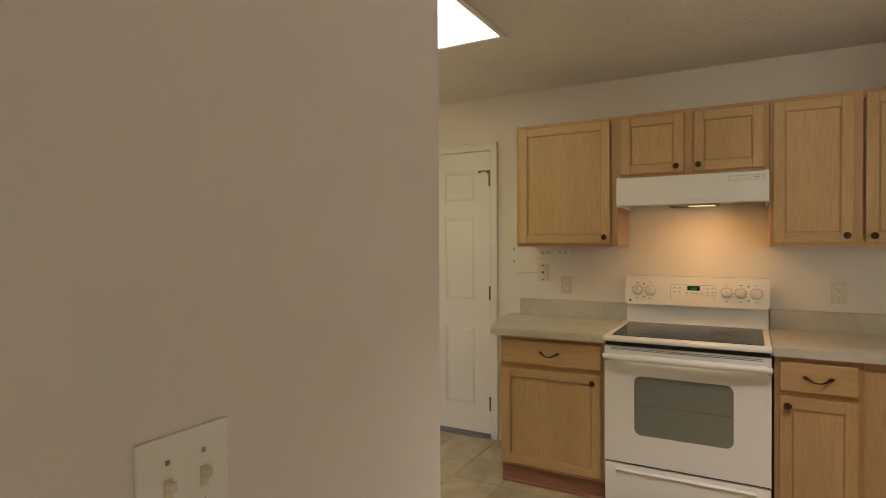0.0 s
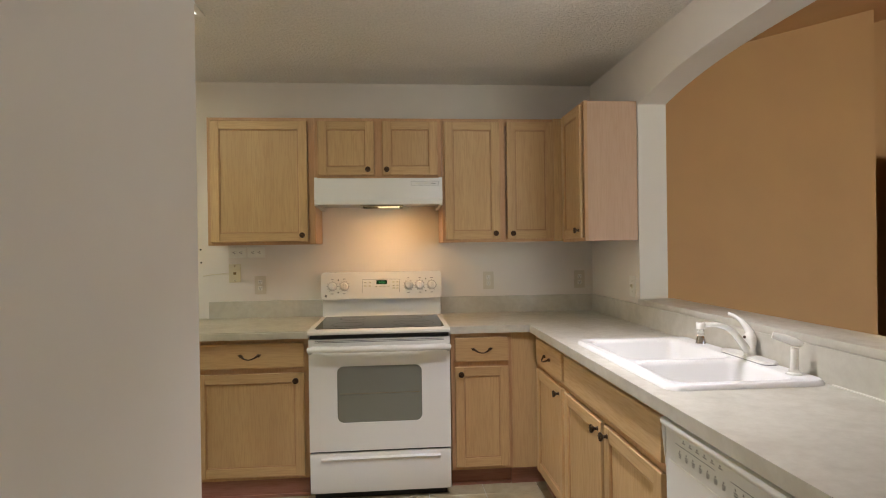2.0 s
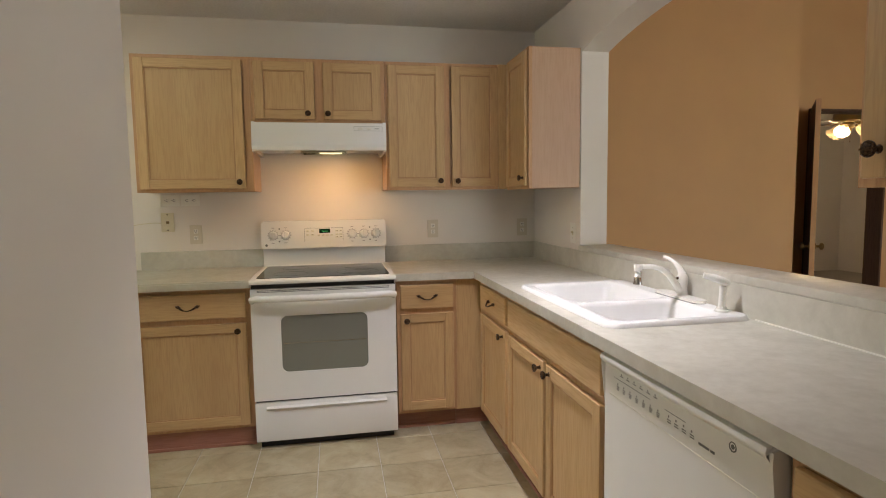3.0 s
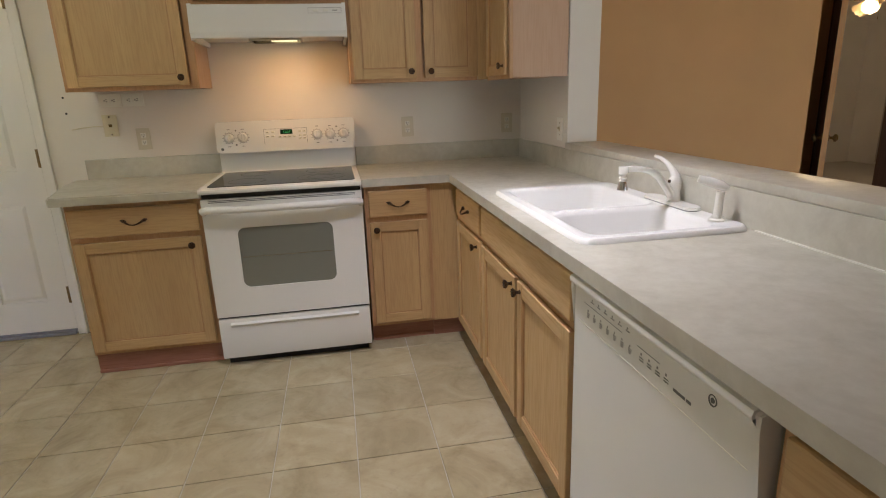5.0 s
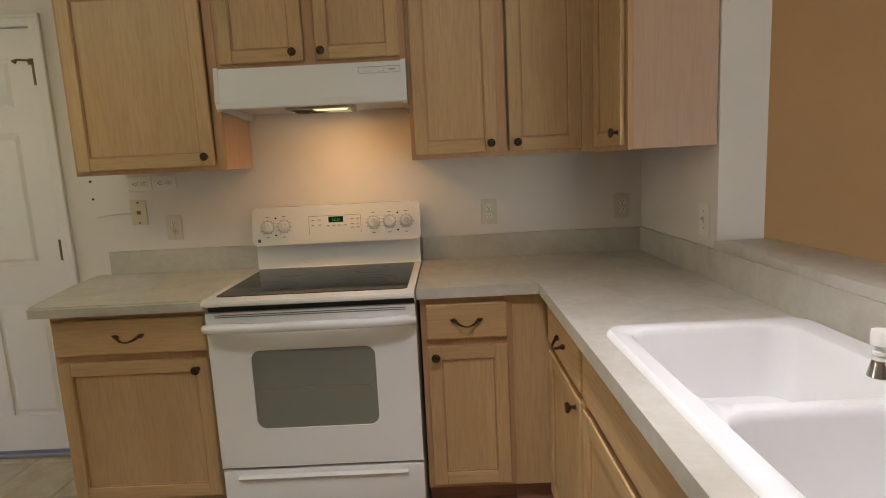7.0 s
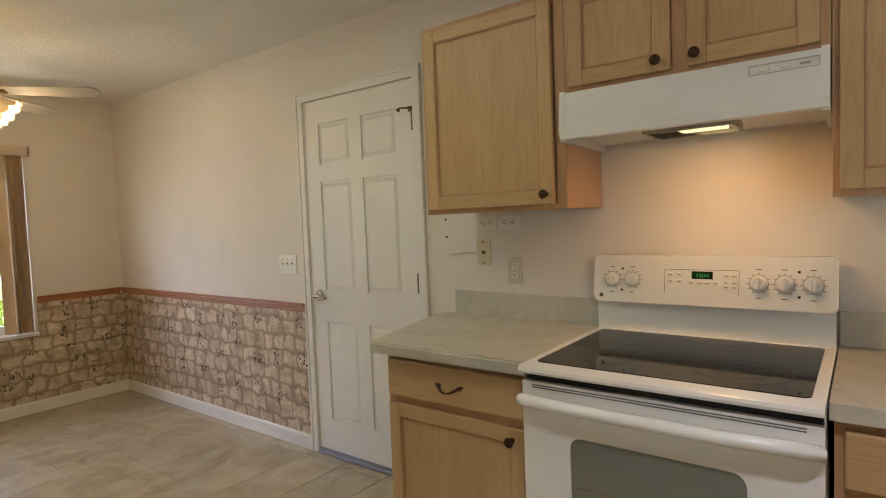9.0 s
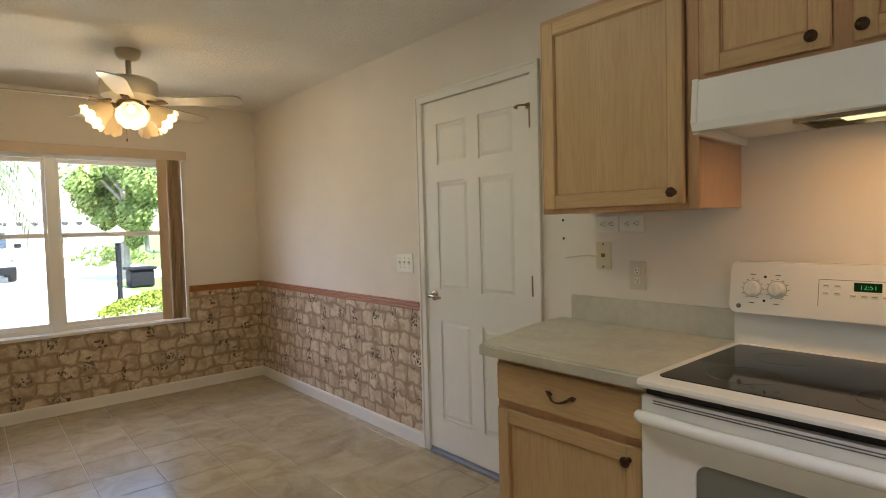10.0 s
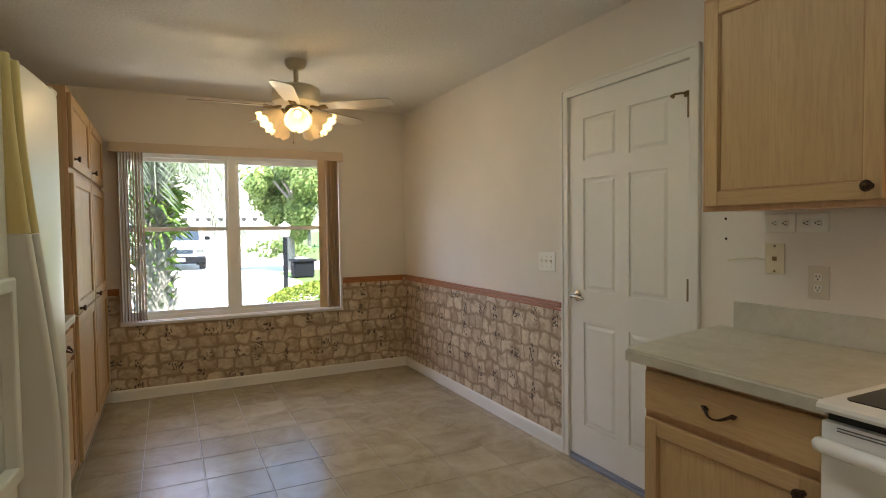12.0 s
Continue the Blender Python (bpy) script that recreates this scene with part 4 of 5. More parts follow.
# ---- range ----
rg = thing("electric_range", (0, -0.36, 0), "white freestanding electric range with black ceramic top", "stove")
RX = 0.379
part("body", B(-RX, RX, -0.655, -0.03, 0.075, 0.895, bev=0.003), M_WHITE, rg)
# black filler paints the shade under the range
part("plinth_gap", B(-RX + 0.02, RX - 0.02, -0.645, -0.1, 0.0, 0.078), M_BLACK, rg)
bm = bmesh.new()
prism(bm, [(-0.06, 0.893), (-0.70, 0.893), (-0.712, 0.897), (-0.715, 0.905), (-0.712, 0.914), (-0.700, 0.919), (-0.06, 0.919)], "x", -RX - 0.001, RX + 0.001)
part("cooktop_frame", bm, M_WHITE, rg, smooth=True)
bm = bmesh.new()
prism(bm, round_rect(-0.352, 0.352, -0.655, -0.105, 0.02, 4), "z", 0.916, 0.9215)
ct = part("ceramic_top", bm, M_CERAN, rg, "black glossy ceramic cooktop glass")
for cx, cy, r in ((-0.185, -0.50, 0.092), (0.185, -0.49, 0.120), (-0.175, -0.235, 0.078), (0.175, -0.235, 0.078)):
    for rr in ((r, r * 0.6) if r > 0.1 else (r,)):
        bm = bmesh.new()
        lathe(bm, [(rr, 0.9216), (rr, 0.9219), (rr - 0.002, 0.9219), (rr - 0.002, 0.9216)], (cx, cy, 0), seg=40, close=False)
        part("burner_ring", bm, M_RING, ct)
# back guard
bm = B(-RX, RX, -0.075, -0.028, 0.915, 1.05)
part("riser", bm, M_WHITE, rg)
bm = bmesh.new()
pts = round_rect(-0.386, 0.386, 1.030, 1.200, 0.018, 5)
lo = [bm.verts.new((p[0], -0.075 - 0.030 * (1.200 - p[1]) / 0.17, p[1])) for p in pts]
hi = [bm.verts.new((p[0], -0.024, p[1])) for p in pts]
bm.faces.new(lo)
bm.faces.new(hi)
for i in range(len(pts)):
    bm.faces.new((lo[i], lo[(i + 1) % len(pts)], hi[(i + 1) % len(pts)], hi[i]))
bmesh.ops.bevel(bm, geom=[e for e in bm.edges if all(v.co.y < -0.07 for v in e.verts)], offset=0.006, segments=2, affect="EDGES")
console = part("control_console", bm, M_WHITE, rg, smooth=True)


def con(u, v):
    """A place on the sloped console face."""
    return (u, -0.075 - 0.030 * (1.200 - v) / 0.17, v)


nrm = Vector((0, -0.985, 0.17))
for u in (-0.315, -0.240, 0.172, 0.245, 0.322):
    bm = bmesh.new()
    lathe(bm, [(0.027, 0), (0.026, 0.004), (0.023, 0.006), (0.021, 0.018), (0.018, 0.021), (0.0, 0.0215)], con(u, 1.112), nrm, 22)
    c = Vector(con(u, 1.112)) + nrm * 0.020
    box(bm, u - 0.0045, u + 0.0045, c.y - 0.010, c.y + 0.004, c.z - 0.020, c.z + 0.020, 0.002)
    part("dial", bm, M_WHITE, console, smooth=True)
    # thin grey ring paints the shading around each dial
    bm = bmesh.new()
    lathe(bm, [(0.0295, 0.0), (0.0295, 0.0012), (0.026, 0.0016)], con(u, 1.112), nrm, 26)
    part("dial_skirt", bm, M_SKIRT, console)
    bm = bmesh.new()
    for k in range(11):
        a = radians(-60 + 30 * k)
        q = con(u + 0.033 * math.cos(a), 1.112 + 0.033 * math.sin(a))
        box(bm, q[0] - 0.003, q[0] + 0.003, q[1] - 0.0008, q[1] + 0.003, q[2] - 0.001, q[2] + 0.001)
    q = con(u, 1.158)
    box(bm, u - 0.008, u + 0.008, q[1] - 0.0008, q[1] + 0.003, 1.157, 1.160)
    q = con(u, 1.066)
    box(bm, u - 0.008, u + 0.008, q[1] - 0.0008, q[1] + 0.003, 1.064, 1.067)
    part("dial_marks", bm, M_PRINT, console)
for u, v in ((-0.277, 1.152), (-0.277, 1.074), (0.284, 1.152), (0.284, 1.074)):
    bm = bmesh.new()
    lathe(bm, [(0.0045, 0), (0.0045, 0.0015)], con(u, v), nrm, 10)
    part("indicator_dot", bm, M_BLACK, console)
bm = bmesh.new()
for a, b, c, d in ((-0.125, 0.115, 1.152, 1.1535), (-0.125, -0.1235, 1.07, 1.153), (0.1135, 0.115, 1.07, 1.153)):
    qa, qb = con(0, c)[1], con(0, d)[1]
    prism(bm, [(min(qa, qb) - 0.001, c), (qb - 0.001, d), (0.0 - 0.06, d), (-0.06, c)], "x", a, b)
part("keypad_outline", bm, M_PRINT, console)
for u, v in [(-0.105, 1.135), (-0.075, 1.135), (-0.105, 1.112), (-0.075, 1.112), (-0.035, 1.108), (-0.008, 1.108), (0.017, 1.108), (0.043, 1.108), (0.076, 1.135), (0.101, 1.135), (0.076, 1.112), (0.101, 1.112), (0.076, 1.096), (0.101, 1.096)]:
    q = con(u, v)
    bm = B(u - 0.009, u + 0.009, q[1] - 0.0022, q[1] + 0.003, v - 0.006, v + 0.006, bev=0.001)
    part("button", bm, M_CREAM, console)
    bm = B(u - 0.006, u + 0.006, q[1] - 0.0030, q[1] + 0.003, v - 0.001, v + 0.001)
    part("button_mark", bm, M_PRINT, console)
q = con(0, 1.135)
part("display", B(-0.034, 0.034, q[1] - 0.0035, q[1] + 0.003, 1.121, 1.148, bev=0.0015), M_LED, console, "green clock display")
fc = bpy.data.curves.new("clock_digits", "FONT")
fc.body, fc.size, fc.align_x, fc.align_y, fc.extrude = "12:51", 0.020, "CENTER", "CENTER", 0.0003
tmp = new("clock_tmp", fc)
bpy.context.view_layer.update()
me = bpy.data.meshes.new_from_object(tmp.evaluated_get(bpy.context.evaluated_depsgraph_get()))
bpy.data.objects.remove(tmp)
me.transform(Matrix.Translation((0.002, q[1] - 0.0042, 1.1345)) @ Euler((radians(80), 0, 0)).to_matrix().to_4x4())
me.transform(Matrix.Translation(-BASE[rg]))
me.materials.clear()
me.materials.append(M_DIGIT)
dg = new("clock_digits", me)
dg.parent = console
bm = bmesh.new()
lathe(bm, [(0.008, 0), (0.008, 0.001), (0.004, 0.001)], con(-0.355, 1.052), nrm, 14)
part("emblem", bm, M_PRINT, console)

# oven door
F = faced("S", -0.655)
bm = bmesh.new()
OD0, OD1 = 0.268, 0.868
wx0, wx1, wz0, wz1 = -0.230, 0.224, 0.418, 0.722
outer = [(-RX, OD0), (RX, OD0), (RX, OD1), (-RX, OD1)]
inner = round_rect(wx0, wx1, wz0, wz1, 0.035, 6)
ov = [bm.verts.new((p[0], -0.690, p[1])) for p in outer]
iv = [bm.verts.new((p[0], -0.690, p[1])) for p in inner]
es = [bm.edges.new((l[i], l[(i + 1) % len(l)])) for l in (ov, iv) for i in range(len(l))]
bmesh.ops.triangle_fill(bm, edges=es, use_beauty=True)
ob_ = [bm.verts.new((p[0], -0.656, p[1])) for p in outer]
ib_ = [bm.verts.new((p[0], -0.682, p[1])) for p in inner]
for a, b in ((ov, ob_), (iv, ib_)):
    for i in range(len(a)):
        bm.faces.new((a[i], a[(i + 1) % len(a)], b[(i + 1) % len(b)], b[i]))
od = part("oven_door", bm, M_WHITE, rg)
bm = bmesh.new()
prism(bm, round_rect(wx0 - 0.001, wx1 + 0.001, wz0 - 0.001, wz1 + 0.001, 0.035, 6), "y", -0.6835, -0.66)
part("oven_window", bm, M_OVENGL, od, "grey tinted oven window")
part("rack_line", B(wx0 + 0.012, wx1 - 0.012, -0.6845, -0.68, 0.571, 0.574), M_NICKEL, od)
# black filler paints the shade above the oven door
part("door_gap", B(-RX + 0.004, RX - 0.004, -0.672, -0.65, 0.869, 0.892), M_BLACK, rg)
# raised grey strips put the vent slots' shade into colour
for z in (0.851, 0.858):
    part("vent_slot", B(-0.345, 0.345, -0.6915, -0.68, z, z + 0.0028), M_PRINT, od)
bm = bmesh.new()
hp = [(-0.372, -0.688, 0.800), (-0.368, -0.715, 0.818), (-0.345, -0.735, 0.824), (-0.2, -0.742, 0.822), (0.2, -0.742, 0.822), (0.345, -0.735, 0.824), (0.368, -0.715, 0.818), (0.372, -0.688, 0.800)]
tube(bm, hp, [0.012, 0.018, 0.019, 0.018, 0.018, 0.019, 0.018, 0.012], 12)
part("door_handle", bm, M_WHITE, od, smooth=True)
# black filler paints the shade between door and drawer
part("drawer_gap", B(-RX + 0.004, RX - 0.004, -0.672, -0.65, 0.256, 0.268), M_BLACK, rg)
bm = B(-RX, RX, -0.688, -0.656, 0.042, 0.256, bev=0.006)
sd = part("storage_drawer", bm, M_WHITE, rg, smooth=True)
bm = bmesh.new()
prism(bm, [(-0.687, 0.236), (-0.695, 0.233), (-0.700, 0.226), (-0.687, 0.212)], "x", -0.32, 0.32)
part("drawer_grip", bm, M_WHITE, sd, smooth=True)

# ---- range hood ----
hd = thing("range_hood", (0, -0.19, 1.61), "white under-cabinet range hood with its lamp lit", "range hood")
bm = bmesh.new()
HZ0, HZ1 = 1.612, 1.774
prism(bm, [(-0.002, HZ1), (-0.352, HZ1), (-0.372, HZ1 - 0.004), (-0.386, HZ0 + 0.03), (-0.384, HZ0 + 0.004), (-0.372, HZ0), (-0.364, HZ0 + 0.004), (-0.366, HZ0 + 0.03), (-0.06, HZ0 + 0.012), (-0.002, HZ0 + 0.012)], "x", -0.378, 0.374)
shell = part("shell", bm, M_WHITE, hd)
for x0, x1 in ((-0.380, -0.362), (0.358, 0.376)):
    bm = bmesh.new()
    prism(bm, [(-0.002, HZ0 - 0.012), (-0.02, HZ0 - 0.014), (-0.372, HZ0 - 0.004), (-0.388, HZ0 + 0.03), (-0.374, HZ1 + 0.001), (-0.002, HZ1 + 0.001)], "x", x0, x1)
    part("end_cheek", bm, M_WHITE, hd)
bm = bmesh.new()
bx0, bx1, by0, by1 = -0.115, 0.142, -0.348, -0.16
for q in ((bx0, bx0 + 0.012, by0, by1), (bx1 - 0.012, bx1, by0, by1), (bx0 + 0.012, bx1 - 0.012, by0, by0 + 0.012), (bx0 + 0.012, bx1 - 0.012, by1 - 0.012, by1)):
    box(bm, q[0], q[1], q[2], q[3], 1.604, 1.640)
part("lamp_housing", bm, M_NICKEL, hd, "metal lamp housing under the hood")
part("filter", B(bx0 + 0.012, bx1 - 0.012, by0 + 0.012, by1 - 0.012, 1.622, 1.63), M_BRASS, hd)
part("lamp_lens", B(-0.010, 0.120, -0.334, -0.265, 1.603, 1.6215, bev=0.002), M_HOODLENS, hd, "glowing warm lamp lens")
bm = bmesh.new()
for u0, u1, z0, z1 in ((0.19, 0.355, 1.750, 1.7515), (0.19, 0.355, 1.7255, 1.727), (0.19, 0.1915, 1.726, 1.751), (0.3535, 0.355, 1.726, 1.751), (0.31, 0.335, 1.736, 1.741)):
    box(bm, u0, u1, -0.3795, -0.37, z0, z1)
part("switch_label", bm, M_SKIRT, hd)
for u in (0.215, 0.265):
    part("rocker_switch", B(u, u + 0.026, -0.381, -0.37, 1.733, 1.744, bev=0.002), M_PLATE, hd)


# ---- outlets, switches, cable ----
def plate(name, F, u, v, w, h, label, category, mat_, draw, group="wall plates"):
    t = thing(name, F(u, 0, v), label, category, group)
    bm = bmesh.new()
    fbox(bm, F, u - w / 2, u + w / 2, 0.0, 0.006, v - h / 2, v + h / 2, 0.002)
    part("cover_plate", bm, mat_, t)
    draw(t, F, u, v)
    return t


def duplex(t, F, u, v, level=False):
    for s in (-1, 1):
        a, b = (u + s * 0.020, v) if level else (u, v + s * 0.020)
        bm = bmesh.new()
        fbox(bm, F, a - 0.013, a + 0.013, 0.005, 0.0085, b - 0.013, b + 0.013, 0.003)
        r = part("receptacle", bm, M_PLATE, t)
        # raised dark boxes paint the shade inside the slots
        bm = bmesh.new()
        for du, dv, hu, hv in ((-0.0055, 0.003, 0.0014, 0.0045), (0.0055, 0.003, 0.0014, 0.004), (0, -0.007, 0.0026, 0.0026)):
            if level:
                du, dv, hu, hv = dv, du, hv, hu
            fbox(bm, F, a + du - hu, a + du + hu, 0.008, 0.009, b + dv - hv, b + dv + hv)
        part("slots", bm, M_GAS, r)


def toggles(k):
    def draw(t, F, u, v):
        for i in range(k):
            a = u + (i - (k - 1) / 2) * 0.046
            bm = bmesh.new()
            fbox(bm, F, a - 0.005, a + 0.005, 0.005, 0.008, v - 0.012, v + 0.012)
            part("toggle_slot", bm, M_ALMOND, t)
            bm = bmesh.new()
            fbox(bm, F, a - 0.004, a + 0.004, 0.006, 0.018, v - 0.001, v + 0.010, 0.002)
            part("toggle", bm, M_ALMOND, t)
            for z in (-0.030, 0.030):
                bm = bmesh.new()
                fbox(bm, F, a - 0.003, a + 0.003, 0.005, 0.0068, v + z - 0.003, v + z + 0.003, 0.001)
                part("screw", bm, M_NICKEL, t)
    return draw


FN = faced("S", 0.0)
plate("wall_outlet", FN, -0.785, 1.125, 0.072, 0.118, "almond duplex outlet above the short worktop", "outlet", M_OUTLET, duplex)
plate("wall_outlet", FN, 0.710, 1.128, 0.072, 0.118, "almond duplex outlet beside the stove back", "outlet", M_OUTLET, duplex)
plate("wall_outlet", FN, 1.337, 1.125, 0.072, 0.118, "almond duplex outlet near the corner", "outlet", M_OUTLET, duplex)
for u in (-0.925, -0.808):
    plate("wall_outlet", FN, u, 1.338, 0.112, 0.068, "white duplex outlet mounted sideways under the cabinet", "outlet", M_PLATE, lambda t, F, a, b: duplex(t, F, a, b, True))


def jack(t, F, u, v):
    bm = bmesh.new()
    fbox(bm, F, u - 0.009, u + 0.009, 0.005, 0.008, v - 0.008, v + 0.008, 0.001)
    part("jack", bm, M_BRASS, t)
    for z in (-0.048, 0.048):
        bm = bmesh.new()
        fbox(bm, F, u - 0.004, u + 0.004, 0.005, 0.0075, v + z - 0.004, v + z + 0.004, 0.001)
        part("screw", bm, M_NICKEL, t)


plate("phone_jack", FN, -0.945, 1.204, 0.075, 0.118, "almond telephone jack plate on the wall", "phone jack", M_ALMOND, jack)
bm = bmesh.new()
tube(bm, [(-0.982, -0.003, 1.200), (-1.02, -0.006, 1.203), (-1.06, -0.010, 1.200), (-1.10, -0.012, 1.196), (-1.135, -0.010, 1.190), (-1.142, -0.006, 1.190)], 0.0026, 8)
single("loose_cable", bm, M_CABLE, (-1.06, 0, 1.2), "short loose beige cable at the phone jack", "cable")
for x, z in ((-1.158, 1.36), (-1.156, 1.277)):
    bm = bmesh.new()
    lathe(bm, [(0.006, 0), (0.005, 0.002), (0.001, 0.0025)], (x, 0, z), (0, -1, 0), 10)
    single("wall_screw", bm, M_GAS, (x, 0, z), "small dark wall screw", "screw", "screws")
FA = faced("W", XA)
plate("wall_switch", FA, -0.655, 1.118, 0.075, 0.118, "white single plate at the wall end", "switch", M_PLATE, toggles(1))
plate("wall_switch", FN, -2.370, 1.125, 0.165, 0.118, "white triple toggle switch beside the door", "switch", M_PLATE, toggles(3))


def east_face(plane):
    return lambda u, w, v: (plane + w, u, v)


plate("wall_switch", east_face(-0.272), -3.258, 1.142, 0.118, 0.118, "white double toggle switch on the wing wall", "switch", M_PLATE, toggles(2))

# ---- refrigerator ----
fr = thing("refrigerator", (-1.045, -2.72, 0), "white side-by-side refrigerator with yellowed handles and dispenser", "refrigerator")
GX0, GX1, GM = -1.43, -0.52, -1.02
GY = -2.345
part("body", B(GX0, GX1, -3.055, GY - 0.075, 0.02, 1.700, bev=0.006), M_CREAM, fr)


def bowed(bm, x0, x1, z0, z1, k=10, bow=0.012):
    """A door leaf whose front swells slightly."""
    pts = [(x0, GY - 0.07), (x1, GY - 0.07)]
    for i in range(k + 1):
        s = 1 - 2 * i / k
        pts.append(((x0 + x1) / 2 + s * (x1 - x0) / 2, GY - 0.02 + bow * (1 - s ** 4)))
    return prism(bm, pts, "z", z0, z1)


fd = part("fresh_food_door", bowed(bmesh.new(), GX0, GM - 0.004, 0.10, 1.700), M_CREAM, fr, smooth=True)
# freezer door with an opening for the dispenser
PX0, PX1, PZ0, PZ1 = -0.93, -0.65, 0.87, 1.23
bm = bmesh.new()
bowed(bm, GM + 0.004, GX1, 0.10, PZ0)
bowed(bm, GM + 0.004, GX1, PZ1, 1.700)
box(bm, GM + 0.004, PX0, GY - 0.07, GY - 0.004, PZ0, PZ1)
box(bm, PX1, GX1, GY - 0.07, GY - 0.004, PZ0, PZ1)
box(bm, PX0, PX1, GY - 0.075, GY - 0.06, PZ0, PZ1)
zd = part("freezer_door", bm, M_CREAM, fr, smooth=True)
bm = bmesh.new()
for q in ((PX0 - 0.02, PX0 + 0.006, PZ0 - 0.02, PZ1 + 0.02), (PX1 - 0.006, PX1 + 0.02, PZ0 - 0.02, PZ1 + 0.02), (PX0, PX1, PZ1 - 0.008, PZ1 + 0.02), (PX0, PX1, PZ0 - 0.02, PZ0 + 0.01)):
    box(bm, q[0], q[1], GY - 0.02, GY + 0.006, q[2], q[3], 0.004)
dsp = part("dispenser", bm, M_CREAM, zd, "ice and water dispenser surround")
part("grille", B(GX0 + 0.01, GX1 - 0.01, GY - 0.05, GY - 0.03, 0.01, 0.09), M_CREAM, fr)
for s, x in ((-1, GM - 0.034), (1, GM + 0.034)):
    dleaf = fd if s < 0 else zd
    for nm, m_, lb, lo_, hi_ in (("handle_upper", M_YELLOW, "yellowed upper half of the handle", 1.335, 1.695), ("handle_lower", M_CREAM, "", 0.46, 1.333)):
        bm = bmesh.new()
        rim = []
        for i in range(19):
            z = lo_ + (hi_ - lo_) * i / 18
            f = (1.70 - z) / 1.25
            rim.append((GY - 0.012 + 0.064 * math.sin(math.pi * f ** 1.7), z))
        prism(bm, [(GY - 0.03, lo_)] + rim + [(GY - 0.03, hi_)], "x", x - 0.007, x + 0.007)
        tube(bm, [(x - s * 0.004, y, z) for y, z in rim], 0.0105, 10)
        part(nm, bm, m_, dleaf, lb, True)
bm = B(GX0 + 0.01, GX0 + 0.075, GY - 0.09, GY - 0.015, 1.700, 1.717, bev=0.006)
part("hinge_cover", bm, M_CREAM, fr)
# it stands slightly askew
pivot = Matrix.Translation((-1.02, -2.355, 0))
fr.matrix_basis = pivot @ Matrix.Rotation(radians(-4.2), 4, "Z") @ pivot.inverted() @ Matrix.Translation((-1.045, -2.72, 0))

# ---- pantry and side base cabinet ----
FP = faced("N", -2.52)
pn = thing("pantry_cabinet", (-3.83, -2.8, 0), "tall four-door pickled oak pantry beside the window", "cabinet")
part("body", B(-4.632, -3.03, -3.115, -2.54, 0.10, 2.085), M_OAKV, pn)
part("toe_kick", B(-4.632, -3.03, -2.62, -2.575, 0, 0.10), M_TOE, pn)
face_frame(pn, FP, -4.632, -3.03, 0.10, 2.088, [(-4.632, -4.58), (-3.855, -3.805), (-3.075, -3.028)], [(0.10, 0.14), (1.63, 1.68), (2.045, 2.088)], 0.0, 0.02)
for a, b in ((-4.60, -3.845), (-3.815, -3.05)):
    kx = b - 0.05
    panel_door(pn, FP, a, b, 1.675, 2.06, 0.001, (kx, 1.72), 0.06)
    panel_door(pn, FP, a, b, 0.905, 1.645, 0.001, (kx, 0.935), 0.06)
    panel_door(pn, FP, a, b, 0.125, 0.897, 0.001, None, 0.06)
FS = faced("N", -2.54)
sb = base_cabinet(FS, -3.026, -1.52, 0.57, "pickled oak base cabinet with drawers between pantry and refrigerator", [(-3.00, -2.50, -2.55, 0.64), (-2.47, -1.96, -1.99, 0.64), (-1.93, -1.545, -1.59, 0.64)], [(-3.00, -2.50, True), (-2.47, -1.96, True), (-1.93, -1.545, True)])
tp = thing("worktop", (-2.2, -2.8, TZ0), "short laminate worktop beside the pantry", "worktop", "worktops")
part("slab", B(-3.026, -1.512, -3.115, -2.512, TZ0, TZ1, bev=0.005), M_TOP, tp)
part("backsplash", B(-3.026, -1.512, -3.118, -3.10, TZ1 - 0.001, 1.02), M_TOP, tp)

# ---- ceiling fixtures ----
cl = thing("ceiling_light", (-1.36, -1.385, CEIL), "white-framed rectangular fluorescent ceiling light, lit", "ceiling light")
LX0, LX1, LY0, LY1 = -1.97, -0.765, -1.71, -1.06
bm = bmesh.new()
for q in ((LX0, LX1, LY0, LY0 + 0.03), (LX0, LX1, LY1 - 0.03, LY1), (LX0, LX0 + 0.03, LY0 + 0.03, LY1 - 0.03), (LX1 - 0.03, LX1, LY0 + 0.03, LY1 - 0.03)):
    box(bm, *q, CEIL - 0.014, CEIL, 0.004)
part("trim_frame", bm, M_TRIM, cl)
part("diffuser", B(LX0 + 0.03, LX1 - 0.03, LY0 + 0.03, LY1 - 0.03, CEIL - 0.008, CEIL - 0.001), M_TUBE, cl, "glowing white diffuser")
# this fixture stays out of view; its round form is assumed
sl = thing("ceiling_light", (SLX, SLY, CEIL), "small round ceiling light assumed above the sink, lit", "ceiling light")
bm = bmesh.new()
lathe(bm, [(0.15, CEIL), (0.15, CEIL - 0.02), (0.13, CEIL - 0.03)], (SLX, SLY, 0), seg=28)
part("canopy", bm, M_TRIM, sl, smooth=True)
bm = bmesh.new()
lathe(bm, [(0.125, CEIL - 0.028), (0.138, CEIL - 0.045), (0.115, CEIL - 0.066), (0.06, CEIL - 0.077), (0.01, CEIL - 0.080)], (SLX, SLY, 0), seg=28)
part("globe", bm, M_TUBE, sl, "glowing white glass globe", True)


